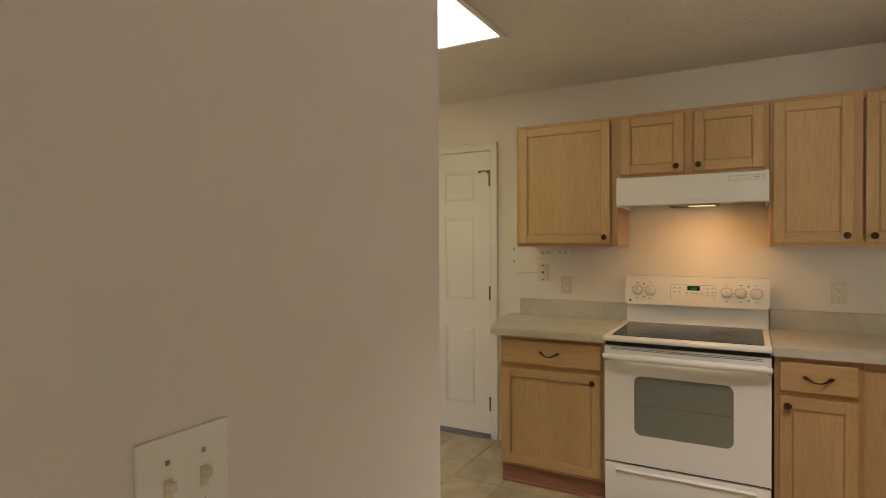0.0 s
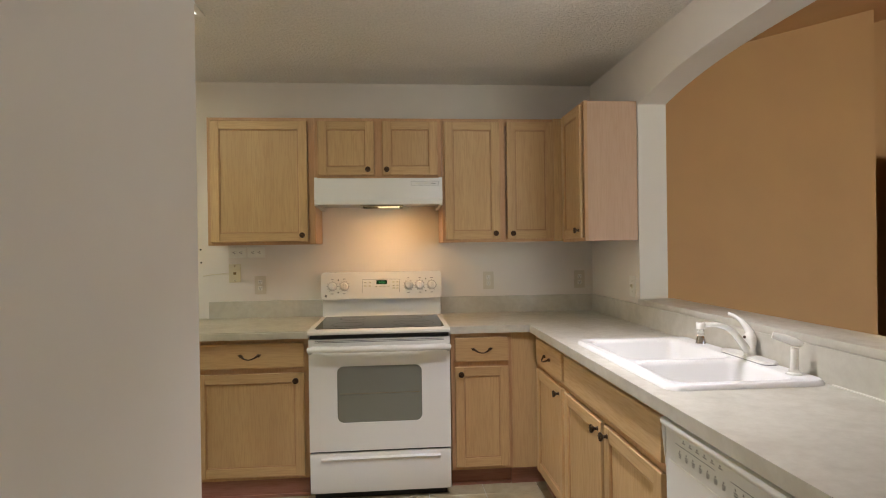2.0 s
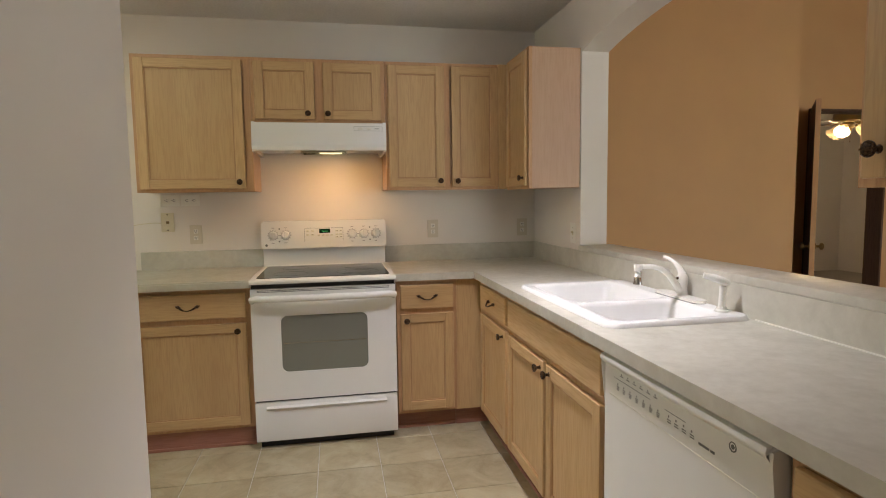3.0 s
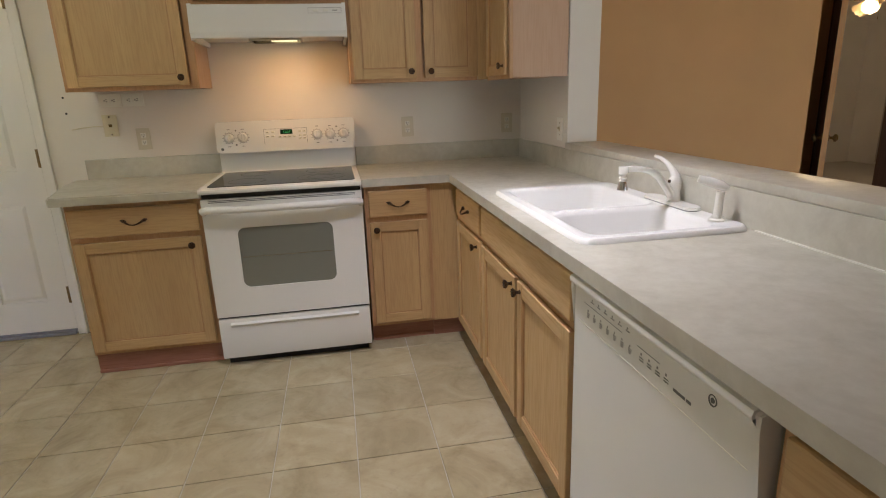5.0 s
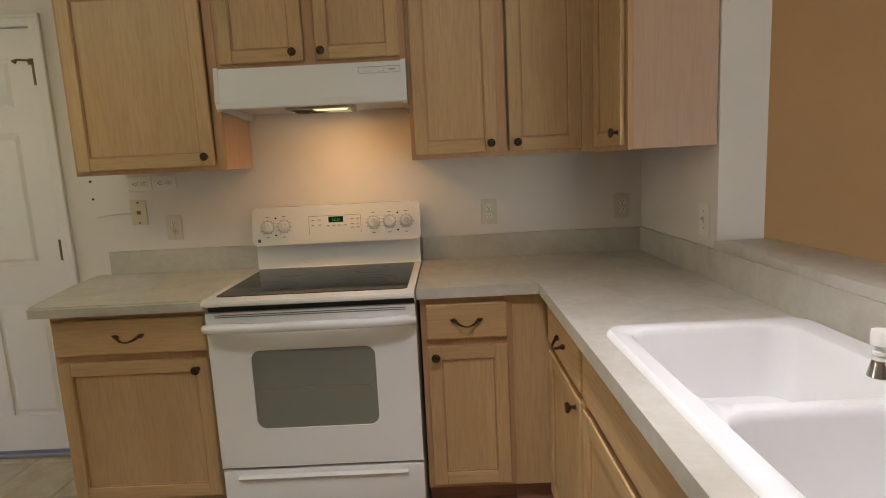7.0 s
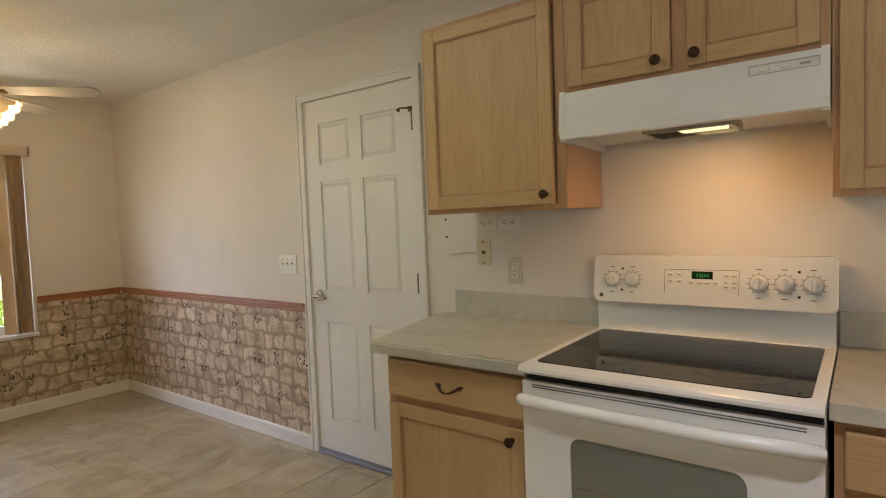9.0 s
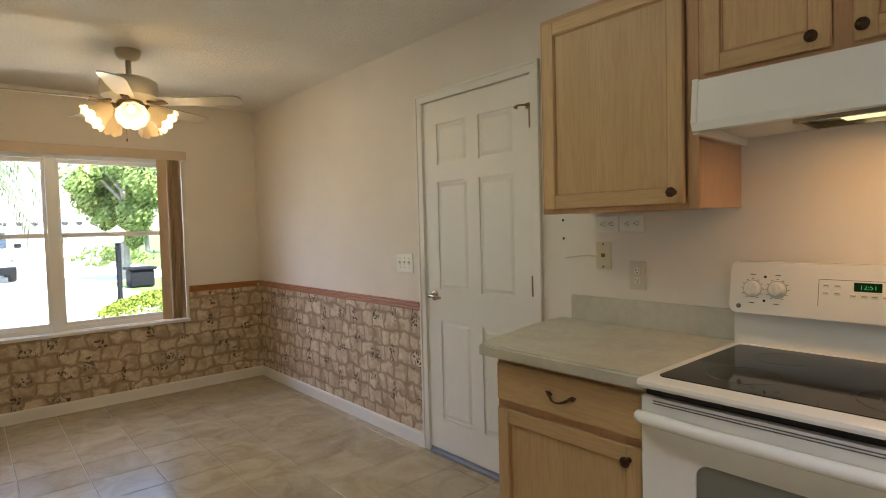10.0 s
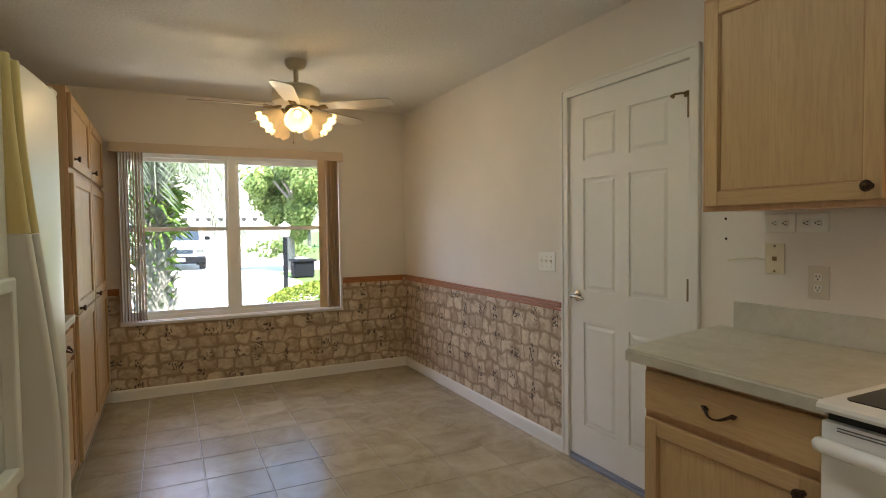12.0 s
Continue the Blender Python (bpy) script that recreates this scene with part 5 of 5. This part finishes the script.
def ceiling_fan(at, turn, label, body_m, blade_m, shades, drop, lit):
    x, y, z = at
    t = thing("ceiling_fan", at, label, "ceiling fan")
    bm = bmesh.new()
    lathe(bm, [(0.070, z), (0.070, z - 0.012), (0.062, z - 0.040), (0.045, z - 0.055), (0.020, z - 0.060)], (x, y, 0), seg=24)
    part("canopy", bm, body_m, t, smooth=True)
    bm = bmesh.new()
    tube(bm, [(x, y, z - 0.055), (x, y, z - drop)], 0.016, 12)
    lathe(bm, [(0.016, z - drop + 0.025), (0.030, z - drop + 0.012), (0.030, z - drop)], (x, y, 0), seg=16)
    part("downrod", bm, body_m, t, smooth=True)
    m0 = z - drop
    bm = bmesh.new()
    lathe(bm, [(0.05, m0 + 0.005), (0.125, m0 - 0.004), (0.152, m0 - 0.022), (0.158, m0 - 0.070), (0.152, m0 - 0.110), (0.120, m0 - 0.132), (0.06, m0 - 0.134)], (x, y, 0), seg=32)
    part("motor_housing", bm, body_m, t, smooth=True)
    bm = bmesh.new()
    lathe(bm, [(0.065, m0 - 0.132), (0.080, m0 - 0.155), (0.075, m0 - 0.195), (0.050, m0 - 0.215), (0.046, m0 - 0.250), (0.030, m0 - 0.275), (0.008, m0 - 0.290)], (x, y, 0), seg=24)
    part("light_kit", bm, M_BRASS, t, "antique brass light kit hub", True)
    for k in range(5):
        a = radians(turn + 72 * k)
        ca, sa = math.cos(a), math.sin(a)
        R = lambda r, s, h: (x + ca * r - sa * s, y + sa * r + ca * s, h)
        bm = bmesh.new()
        tube(bm, [R(0.10, 0, m0 - 0.136), R(0.15, 0.014, m0 - 0.150), R(0.21, 0.010, m0 - 0.142)], [0.010, 0.008, 0.012], 8)
        tube(bm, [R(0.10, 0, m0 - 0.136), R(0.15, -0.014, m0 - 0.150), R(0.21, -0.010, m0 - 0.142)], [0.010, 0.008, 0.012], 8)
        arm = part("blade_iron", bm, M_BRASS, t)
        bm = bmesh.new()
        outline = [(0.17, -0.050), (0.45, -0.060), (0.60, -0.064), (0.640, -0.055), (0.655, -0.030), (0.655, 0.030), (0.640, 0.055), (0.60, 0.064), (0.45, 0.060), (0.17, 0.050)]
        lo_ = [bm.verts.new(R(r, s, m0 - 0.142 + s * -0.19)) for r, s in outline]
        hi_ = [bm.verts.new(R(r, s, m0 - 0.136 + s * -0.19)) for r, s in outline]
        bm.faces.new(lo_)
        bm.faces.new(hi_)
        for i in range(len(outline)):
            j = (i + 1) % len(outline)
            bm.faces.new((lo_[i], lo_[j], hi_[j], hi_[i]))
        part("blade", bm, blade_m, t)
    for k in range(shades):
        a = radians(turn + 9.6 + 360 / shades * k)
        d = Vector((math.cos(a) * 0.78, math.sin(a) * 0.78, -0.60)).normalized()
        o = Vector((x, y, m0 - 0.165)) + Vector((math.cos(a), math.sin(a), 0)) * 0.085
        bm = bmesh.new()
        tube(bm, [o, o + d * 0.035], 0.016, 10)
        part("lamp_holder", bm, M_BRASS, t, smooth=True)
        bm = bmesh.new()
        prof = [(0.026, 0.025), (0.034, 0.038), (0.052, 0.062), (0.060, 0.096), (0.068, 0.126), (0.088, 0.155)]
        lathe(bm, prof + [(r - 0.004, h) for r, h in reversed(prof)], o, d, 30, 0.0, 0, close=False)
        for v in bm.verts:
            rel = v.co - o
            h = rel.dot(d)
            if h > 0.12:
                rad = rel - d * h
                ang = math.atan2(rad.dot(d.orthogonal()), rad.dot(d.cross(d.orthogonal())))
                v.co += d * 0.008 * math.cos(10 * ang) * (h - 0.12) / 0.03
        sh = part("glass_shade", bm, M_SHADE, t, "glowing frosted scalloped glass shade", True)
        sh.visible_shadow = False
        bm = bmesh.new()
        lathe(bm, [(0.010, 0.03), (0.020, 0.05), (0.026, 0.07), (0.020, 0.092), (0.004, 0.10)], o, d, 14)
        bl = part("bulb", bm, M_BULB, t, smooth=True)
        bl.visible_shadow = False
        bulb_lamp("fan_light", o + d * 0.175, lit / shades, (1.0, 0.70, 0.36), 0.03)
    bm = bmesh.new()
    tube(bm, [(x + 0.02, y - 0.03, m0 - 0.25), (x + 0.02, y - 0.03, m0 - 0.36)], 0.0012, 6)
    lathe(bm, [(0.001, m0 - 0.358), (0.005, m0 - 0.365), (0.004, m0 - 0.378), (0.001, m0 - 0.382)], (x + 0.02, y - 0.03, 0), seg=8)
    part("pull_chain", bm, M_BRASS, t)
    return t


ceiling_fan((-3.335, -1.290, CEIL), -19.5, "beige five-blade ceiling fan with lit frosted glass shades", M_FANBODY, M_FANBLADE, 5, 0.165, P_FAN)
ceiling_fan((6.42, 2.35, 2.5), 200, "dark-bladed bedroom ceiling fan with lit glass shades", M_BRASS, M_JAMB, 3, 0.16, 4.6)

# ---- bedroom doorway ----
bm = B(4.13, 4.150, 0.53, 0.69, 0, 2.06)
box(bm, 4.93, 4.95, 0.53, 0.69, 0, 2.06)
box(bm, 4.13, 4.95, 0.53, 0.69, 2.04, 2.06)
setting("bedroom_door_jamb", bm, M_JAMB, "dark door jamb of the bedroom doorway", "trim")
bd = thing("door_2", (4.16, 0.62, 0), "open dark bedroom door with a pale edge", "door")
bd["kind"] = "structure"
bm = bmesh.new()
box(bm, 0, 0.76, -0.0175, 0.0175, 0.012, 2.035, 0.002)
bmesh.ops.transform(bm, matrix=pose(4.15, 0.53, 0, 0, 0, -131), verts=bm.verts)
lf = part("leaf", bm, M_JAMB, bd)
bm = B(0.7605, 0.763, -0.0175, 0.0175, 0.012, 2.035)
bmesh.ops.transform(bm, matrix=pose(4.15, 0.53, 0, 0, 0, -131), verts=bm.verts)
part("latch_edge", bm, M_OAKF, lf, "pale latch edge")
bm = bmesh.new()
for s in (-1, 1):
    lathe(bm, [(0.026, 0.017), (0.024, 0.024), (0.010, 0.028), (0.010, 0.045), (0.026, 0.055), (0.028, 0.068), (0.015, 0.078)], (0.70, 0, 0.92), (0, s, 0), 14)
bmesh.ops.transform(bm, matrix=pose(4.15, 0.53, 0, 0, 0, -131), verts=bm.verts)
part("knob", bm, M_BRASS, lf, smooth=True)
for z in (0.25, 1.02, 1.80):
    part("hinge", B(4.150, 4.168, 0.53, 0.56, z - 0.05, z + 0.05), M_BRASS, bd)
bl2 = thing("bedroom_blind", (8.54, 2.9, 0.05), "grey vertical blinds drawn across the bedroom window", "blind")
for k in range(20):
    y = 3.92 - 0.085 * k
    bm = bmesh.new()
    prism(bm, [(8.52, y), (8.545, y - 0.085), (8.5435, y - 0.0855), (8.5185, y - 0.0005)], "z", 0.05, 2.15)
    part("vane", bm, M_CARPET, bl2)
part("head_rail", B(8.50, 8.56, 2.2, 3.94, 2.15, 2.20), M_ALU, bl2)

# unseen glass door added in the rear wall to light the living room
gd = thing("window_2", (4.2, -5.97, 0.05), "unseen sliding glass patio door in a white frame, added for light", "window")
gd["kind"] = "structure"
bm = bmesh.new()
for x in (3.1, 4.17, 5.24):
    box(bm, x, x + 0.06, -6.01, -5.95, 0.05, 2.25)
box(bm, 3.16, 5.24, -6.01, -5.95, 0.05, 0.11)
box(bm, 3.16, 5.24, -6.01, -5.95, 2.19, 2.25)
part("door_frame", bm, M_ALU, gd)
for x in (3.16, 4.23):
    p = part("pane", B(x, x + 1.01, -5.985, -5.98, 0.11, 2.19), M_GLASS, gd)
    p.visible_shadow = False

# unseen flat roof added to close the house
setting("roof", B(-5.6, 9.2, -6.8, 5.4, 3.96, 4.1), M_ROOF, "flat closing roof, added out of view", "roof")

# ---- outdoors ----
GZ = -0.15
setting("ground", B(-400, 400, -400, 400, GZ - 0.5, GZ), M_LAWN, "green lawn reaching far away", "ground")
bm = bmesh.new()
prism(bm, [(-10.2, -12), (-10.2, -1.95), (-9.6, -0.6), (-11.8, 0.9), (-15.5, 1.3), (-19.5, 1.2), (-21, 4.2), (-34.5, 4.6), (-34.5, -18), (-12, -18)], "z", GZ - 0.1, GZ + 0.02)
setting("driveway", bm, M_CONC, "sunlit pale concrete driveway", "road")


def leaves(bm, centre, radii, count, size, rnd, shell=0.35):
    """Many small leaves in a lumpy cloud."""
    lumps = []
    for _ in range(26):
        v = Vector((rnd.gauss(0, 1), rnd.gauss(0, 1), rnd.gauss(0, 1))).normalized()
        lumps.append((Vector(centre) + Vector([v[i] * radii[i] * rnd.uniform(0.35, 0.85) for i in range(3)]), rnd.uniform(0.22, 0.42)))
    for _ in range(count):
        c, k = rnd.choice(lumps)
        v = Vector((rnd.gauss(0, 1), rnd.gauss(0, 1), rnd.gauss(0, 1))).normalized()
        p = c + Vector([v[i] * radii[i] * k * rnd.uniform(shell, 1) for i in range(3)])
        d = (v + Vector((rnd.uniform(-.8, .8), rnd.uniform(-.8, .8), rnd.uniform(-.6, .6)))).normalized()
        s = d.orthogonal().normalized() * size * rnd.uniform(0.6, 1.2)
        u = d.cross(s).normalized() * size * 0.45
        bm.faces.new([bm.verts.new(p + q) for q in (-s, u * 0.9, s, -u * 0.9)])
    return bm


rnd = random.Random(7)


def tree(at, h, radii, count, size, label):
    t = thing("tree", at, label, "tree", "garden trees")
    x, y, z = at
    bm = bmesh.new()
    tube(bm, [(x, y, z - 0.1), (x + 0.05, y, z + h * 0.25), (x - 0.05, y + 0.08, z + h * 0.5), (x, y, z + h * 0.75)], [0.17, 0.13, 0.11, 0.05], 10)
    for k in range(6):
        a = k * 1.05
        tube(bm, [(x, y, z + h * (0.3 + 0.06 * k)), (x + math.cos(a) * radii[0] * 0.4, y + math.sin(a) * radii[1] * 0.4, z + h * (0.45 + 0.06 * k)), (x + math.cos(a) * radii[0] * 0.5, y + math.sin(a) * radii[1] * 0.5, z + h * (0.5 + 0.07 * k))], [0.06, 0.04, 0.015], 7)
    part("trunk", bm, M_BARK, t)
    bm = leaves(bmesh.new(), (x, y, z + h * 0.62), radii, count, size, rnd)
    part("crown", bm, M_LEAF, t)
    return t


tree((-20.0, 1.9, GZ), 4.8, (1.7, 1.6, 2.0), 30000, 0.08, "leafy green broadleaf tree beside the drive")
tree((-44.0, -3.0, GZ), 10.5, (4.5, 5.0, 3.6), 2600, 0.34, "tall dark tree behind the neighbouring house")
tree((-46.0, 8.5, GZ), 9.0, (4.5, 5.5, 3.4), 2600, 0.34, "leafy tree behind the neighbouring house")

# palm with ferns on its booted trunk
pm = thing("palm_tree", (-9.7, -2.28, GZ), "palm with old leaf boots and ferns on its trunk", "palm")
bm = bmesh.new()
px, py = -9.7, -2.28
tube(bm, [(px, py, GZ - 0.1), (px, py, 1.2), (px, py, 2.9)], [0.30, 0.22, 0.20], 14)
for k in range(90):
    a, z = k * 2.4, GZ + 0.05 + k * 0.031
    r = 0.26 - 0.02 * (z / 3)
    b0 = Vector((px + math.cos(a) * r, py + math.sin(a) * r, z))
    o = Vector((math.cos(a), math.sin(a), 0))
    tube(bm, [b0 - o * 0.05, b0 + o * 0.05 + Vector((0, 0, 0.09)), b0 + o * 0.10 + Vector((0, 0, 0.20))], [0.055, 0.045, 0.012], 6)
part("trunk", bm, M_BARK, pm)
bm = bmesh.new()
for k in range(300):
    a, z = rnd.uniform(0, 6.28), rnd.choice([rnd.uniform(1.25, 2.15), rnd.uniform(1.25, 2.15), rnd.uniform(1.2, 2.1), rnd.uniform(0.3, 1.3)])
    r = 0.22
    b0 = Vector((px + math.cos(a) * r, py + math.sin(a) * r, z))
    ln = rnd.uniform(0.25, 0.55) * (1.0 if z > 1.2 else 0.55)
    o = Vector((math.cos(a + rnd.uniform(-.6, .6)), math.sin(a + rnd.uniform(-.6, .6)), rnd.uniform(-0.1, 0.7))).normalized()
    s = o.orthogonal().normalized() * 0.028
    p1, p2 = b0 + o * ln * 0.6, b0 + o * ln + Vector((0, 0, -0.35 * ln))
    bm.faces.new([bm.verts.new(q) for q in (b0 - s * 0.4, p1 - s, p2, p1 + s, b0 + s * 0.4)])
part("fern", bm, M_FERN, pm, "bright green ferns growing on the trunk")
bm = bmesh.new()
for k in range(17):
    a = k * 2.399 + 0.3
    lift = rnd.uniform(0.1, 1.0)
    ln = rnd.uniform(1.1, 1.5)
    o = Vector((math.cos(a), math.sin(a), 0))
    rib = []
    for i in range(12):
        s = i / 11
        rib.append(Vector((px, py, 2.85)) + o * ln * (s * 0.95) + Vector((0, 0, lift * s * 1.4 - 1.9 * s * s)))
    tube(bm, rib, [0.02 - 0.0014 * i for i in range(12)], 5)
    side = Vector((-o.y, o.x, 0))
    for i in range(1, 12):
        for m_ in (0.0, 0.33, 0.66):
            p = rib[i - 1].lerp(rib[i], m_)
            for sg in (-1, 1):
                tip = p + side * sg * 0.30 + o * 0.16 + Vector((0, 0, -0.28 - 0.2 * rnd.random()))
                w = o * 0.014
                bm.faces.new([bm.verts.new(q) for q in (p - w, p.lerp(tip, 0.5) - w + Vector((0, 0, 0.04)), tip, p.lerp(tip, 0.5) + w + Vector((0, 0, 0.04)), p + w)])
part("fronds", bm, M_FROND, pm, "drooping grey-green palm fronds")

# clipped hedge near the window
hg = thing("hedge", (-10.3, 0.35, GZ), "low clipped yellow-green hedge", "hedge")
bm = bmesh.new()
for k in range(5200):
    u, v, w = rnd.uniform(-1, 1), rnd.uniform(-1, 1), rnd.uniform(0, 1)
    p = Vector((-10.3 + 0.55 * u, 0.55 + 0.95 * v, GZ + (0.50 - 0.14 * max(0, -v)) * (1 - 0.5 * (abs(u) ** 4 + abs(v) ** 4) * 0.8) * (w ** 0.3)))
    d = Vector((rnd.gauss(0, 1), rnd.gauss(0, 1), rnd.gauss(0, 1))).normalized()
    s = d.orthogonal().normalized() * 0.027
    q = d.cross(s).normalized() * 0.016
    bm.faces.new([bm.verts.new(p + t_) for t_ in (-s, q, s, -q)])
part("foliage", bm, M_HEDGE, hg)

# lamp post and bin
lp = thing("lamp_post", (-13.6, 0.52, GZ), "dark garden lamp post beside the drive", "lamp post")
bm = bmesh.new()
tube(bm, [(-13.6, 0.52, GZ), (-13.6, 0.52, 1.18)], 0.055, 12)
lathe(bm, [(0.09, GZ), (0.08, GZ + 0.06), (0.055, GZ + 0.1)], (-13.6, 0.52, 0), seg=14)
part("post", bm, M_POST, lp)
bm = bmesh.new()
lathe(bm, [(0.05, 1.16), (0.11, 1.20), (0.15, 1.40), (0.17, 1.42), (0.05, 1.50), (0.01, 1.54)], (-13.6, 0.52, 0), seg=8)
part("lantern", bm, M_ALU, lp)
bn = thing("storage_bin", (-17.2, 1.72, GZ), "black lidded storage bin standing on the drive", "bin")
part("tub", B(-17.5, -16.9, 1.40, 2.02, GZ + 0.02, 0.34, bev=0.04), M_POST, bn)
part("lid", B(-17.55, -16.85, 1.34, 2.08, 0.34, 0.42, bev=0.02), M_POST, bn)
for y in (1.46, 1.90):
    part("foot", B(-17.0, -16.9, y, y + 0.06, GZ, GZ + 0.06), M_POST, bn)

# parked car, front towards the window
cr = thing("suv", (-23.5, -1.6, GZ), "white sport utility vehicle parked nose towards the window", "car")
cx, cy = -22.3, -1.65
bm = bmesh.new()
prism(bm, [(cx, GZ + 0.35), (cx + 0.02, GZ + 0.75), (cx - 0.12, GZ + 0.98), (cx - 1.15, GZ + 1.08), (cx - 1.75, GZ + 1.70), (cx - 4.2, GZ + 1.74), (cx - 4.5, GZ + 1.05), (cx - 4.5, GZ + 0.35)], "y", cy - 0.88, cy + 0.88)
bmesh.ops.bevel(bm, geom=bm.edges[:], offset=0.07, segments=3, affect="EDGES")
body = part("body", bm, M_CARW, cr, smooth=True)
bm = bmesh.new()
prism(bm, [(cx - 1.14, GZ + 1.12), (cx - 1.70, GZ + 1.66), (cx - 1.74, GZ + 1.64), (cx - 1.18, GZ + 1.10)], "y", cy - 0.72, cy + 0.72)
bmesh.ops.translate(bm, vec=(0.035, 0, 0.02), verts=bm.verts)
part("windscreen", bm, M_CARG, body)
part("bumper", B(cx - 0.1, cx + 0.10, cy - 0.88, cy + 0.88, GZ + 0.28, GZ + 0.55, bev=0.05), M_POST, cr)
part("grille", B(cx - 0.05, cx + 0.035, cy - 0.45, cy + 0.45, GZ + 0.64, GZ + 0.82, bev=0.02), M_CARG, cr)
for s in (-1, 1):
    part("headlight", B(cx - 0.1, cx + 0.03, cy + s * 0.68 - 0.15, cy + s * 0.68 + 0.15, GZ + 0.66, GZ + 0.82, bev=0.02), M_CHROME, cr)
    part("side_mirror", B(cx - 1.5, cx - 1.35, cy + s * 1.02 - 0.1, cy + s * 1.02 + 0.1, GZ + 1.12, GZ + 1.28, bev=0.03), M_POST, cr)
part("number_plate", B(cx + 0.10, cx + 0.112, cy - 0.16, cy + 0.16, GZ + 0.36, GZ + 0.50), M_PLATE, cr)
for dx in (-0.85, -3.6):
    for s in (-1, 1):
        bm = bmesh.new()
        lathe(bm, [(0.20, -0.11), (0.34, -0.11), (0.37, -0.06), (0.37, 0.06), (0.34, 0.11), (0.20, 0.11)], (cx + dx, cy + s * 0.80, GZ + 0.37), (0, 1, 0), 24)
        wh = part("wheel", bm, M_TYRE, cr, smooth=True)
        bm = bmesh.new()
        lathe(bm, [(0.21, -0.115), (0.20, -0.09), (0.05, -0.10), (0.05, 0.10), (0.20, 0.09), (0.21, 0.115)], (cx + dx, cy + s * 0.80, GZ + 0.37), (0, 1, 0), 18)
        part("rim", bm, M_CHROME, wh)

# neighbouring house
hs = thing("house", (-38, -4, GZ), "white stucco house with a pale barrel-tile roof", "house")
part("wall", B(-44, -34.6, -16, 4.0, GZ, 2.0), M_STUCCO, hs)
bm = bmesh.new()
prism(bm, [(-33.9, 1.95), (-39.3, 4.3), (-44.7, 1.95)], "y", -17, 4.7)
rf = part("roof", bm, M_ROOF, hs)
for k in range(22):
    y = -9.2 + 0.62 * k
    bm = bmesh.new()
    tube(bm, [(-33.8, y, 2.02), (-39.3, y, 4.38)], 0.19, 8)
    part("barrel_tile", bm, M_ROOF, rf)
    # solid dark disc paints the shade inside the tile's hollow end
    bm = bmesh.new()
    lathe(bm, [(0.15, 0.0), (0.15, 0.03)], (-33.81, y, 2.02), (1, 0, 0), 12)
    part("tile_mouth", bm, M_GAS, rf, "dark disc standing in for the shade inside a barrel tile")
gdm = part("garage_door", B(-34.58, -34.5, -5.6, -0.6, GZ, 1.85), M_STUCCO, hs)
for k in range(4):
    part("garage_panel", B(-34.5, -34.46, -5.5, -0.7, GZ + 0.05 + 0.5 * k, GZ + 0.5 + 0.5 * k, bev=0.01), M_STUCCO, gdm)
sh = thing("shrub", (-30.5, 2.5, GZ), "low shrub bed beside the neighbouring drive", "shrub")
part("foliage", leaves(bmesh.new(), (-30.0, 3.2, GZ + 0.45), (1.0, 2.0, 0.7), 900, 0.13, rnd), M_LEAF, sh)

# ---- floor tiles ----
PITCH, TILE_X, TILE_Y = 0.3085, 0.5665, -0.998
me_tile = None
for i in range(-17, 4):
    for j in range(-8, 5):
        x0, y0 = TILE_X + PITCH * i, TILE_Y + PITCH * j
        if x0 > 0.95 or x0 + PITCH < XW or y0 > 0.02 or y0 + PITCH < -3.13:
            continue
        if x0 + PITCH < -0.45 and y0 + PITCH < -2.66 and x0 > -4.6:
            continue
        if me_tile is None:
            g = 0.0022
            bm = B(g, PITCH - g, g, PITCH - g, -0.004, 0.0, bev=0.0008, seg=1)
            me_tile = bpy.data.meshes.new("floor_tile")
            bmesh.ops.recalc_face_normals(bm, faces=bm.faces)
            bm.to_mesh(me_tile)
            bm.free()
            me_tile.materials.append(M_TILE)
        ob = new("floor_tile", me_tile)
        ob.location = (x0, y0, 0)
        ob.parent = floor
bm = bmesh.new()
for i in range(-3, 4):
    for j in range(-16, -8):
        x0, y0 = TILE_X + PITCH * i, TILE_Y + PITCH * j
        box(bm, x0 + 0.0016, x0 + PITCH - 0.0016, y0 + 0.0016, y0 + PITCH - 0.0016, -0.004, 0.0)
rest = mesh_ob("hall_tiles", bm, M_TILE)
rest.parent = floor
tagged(rest, kind="stuff")
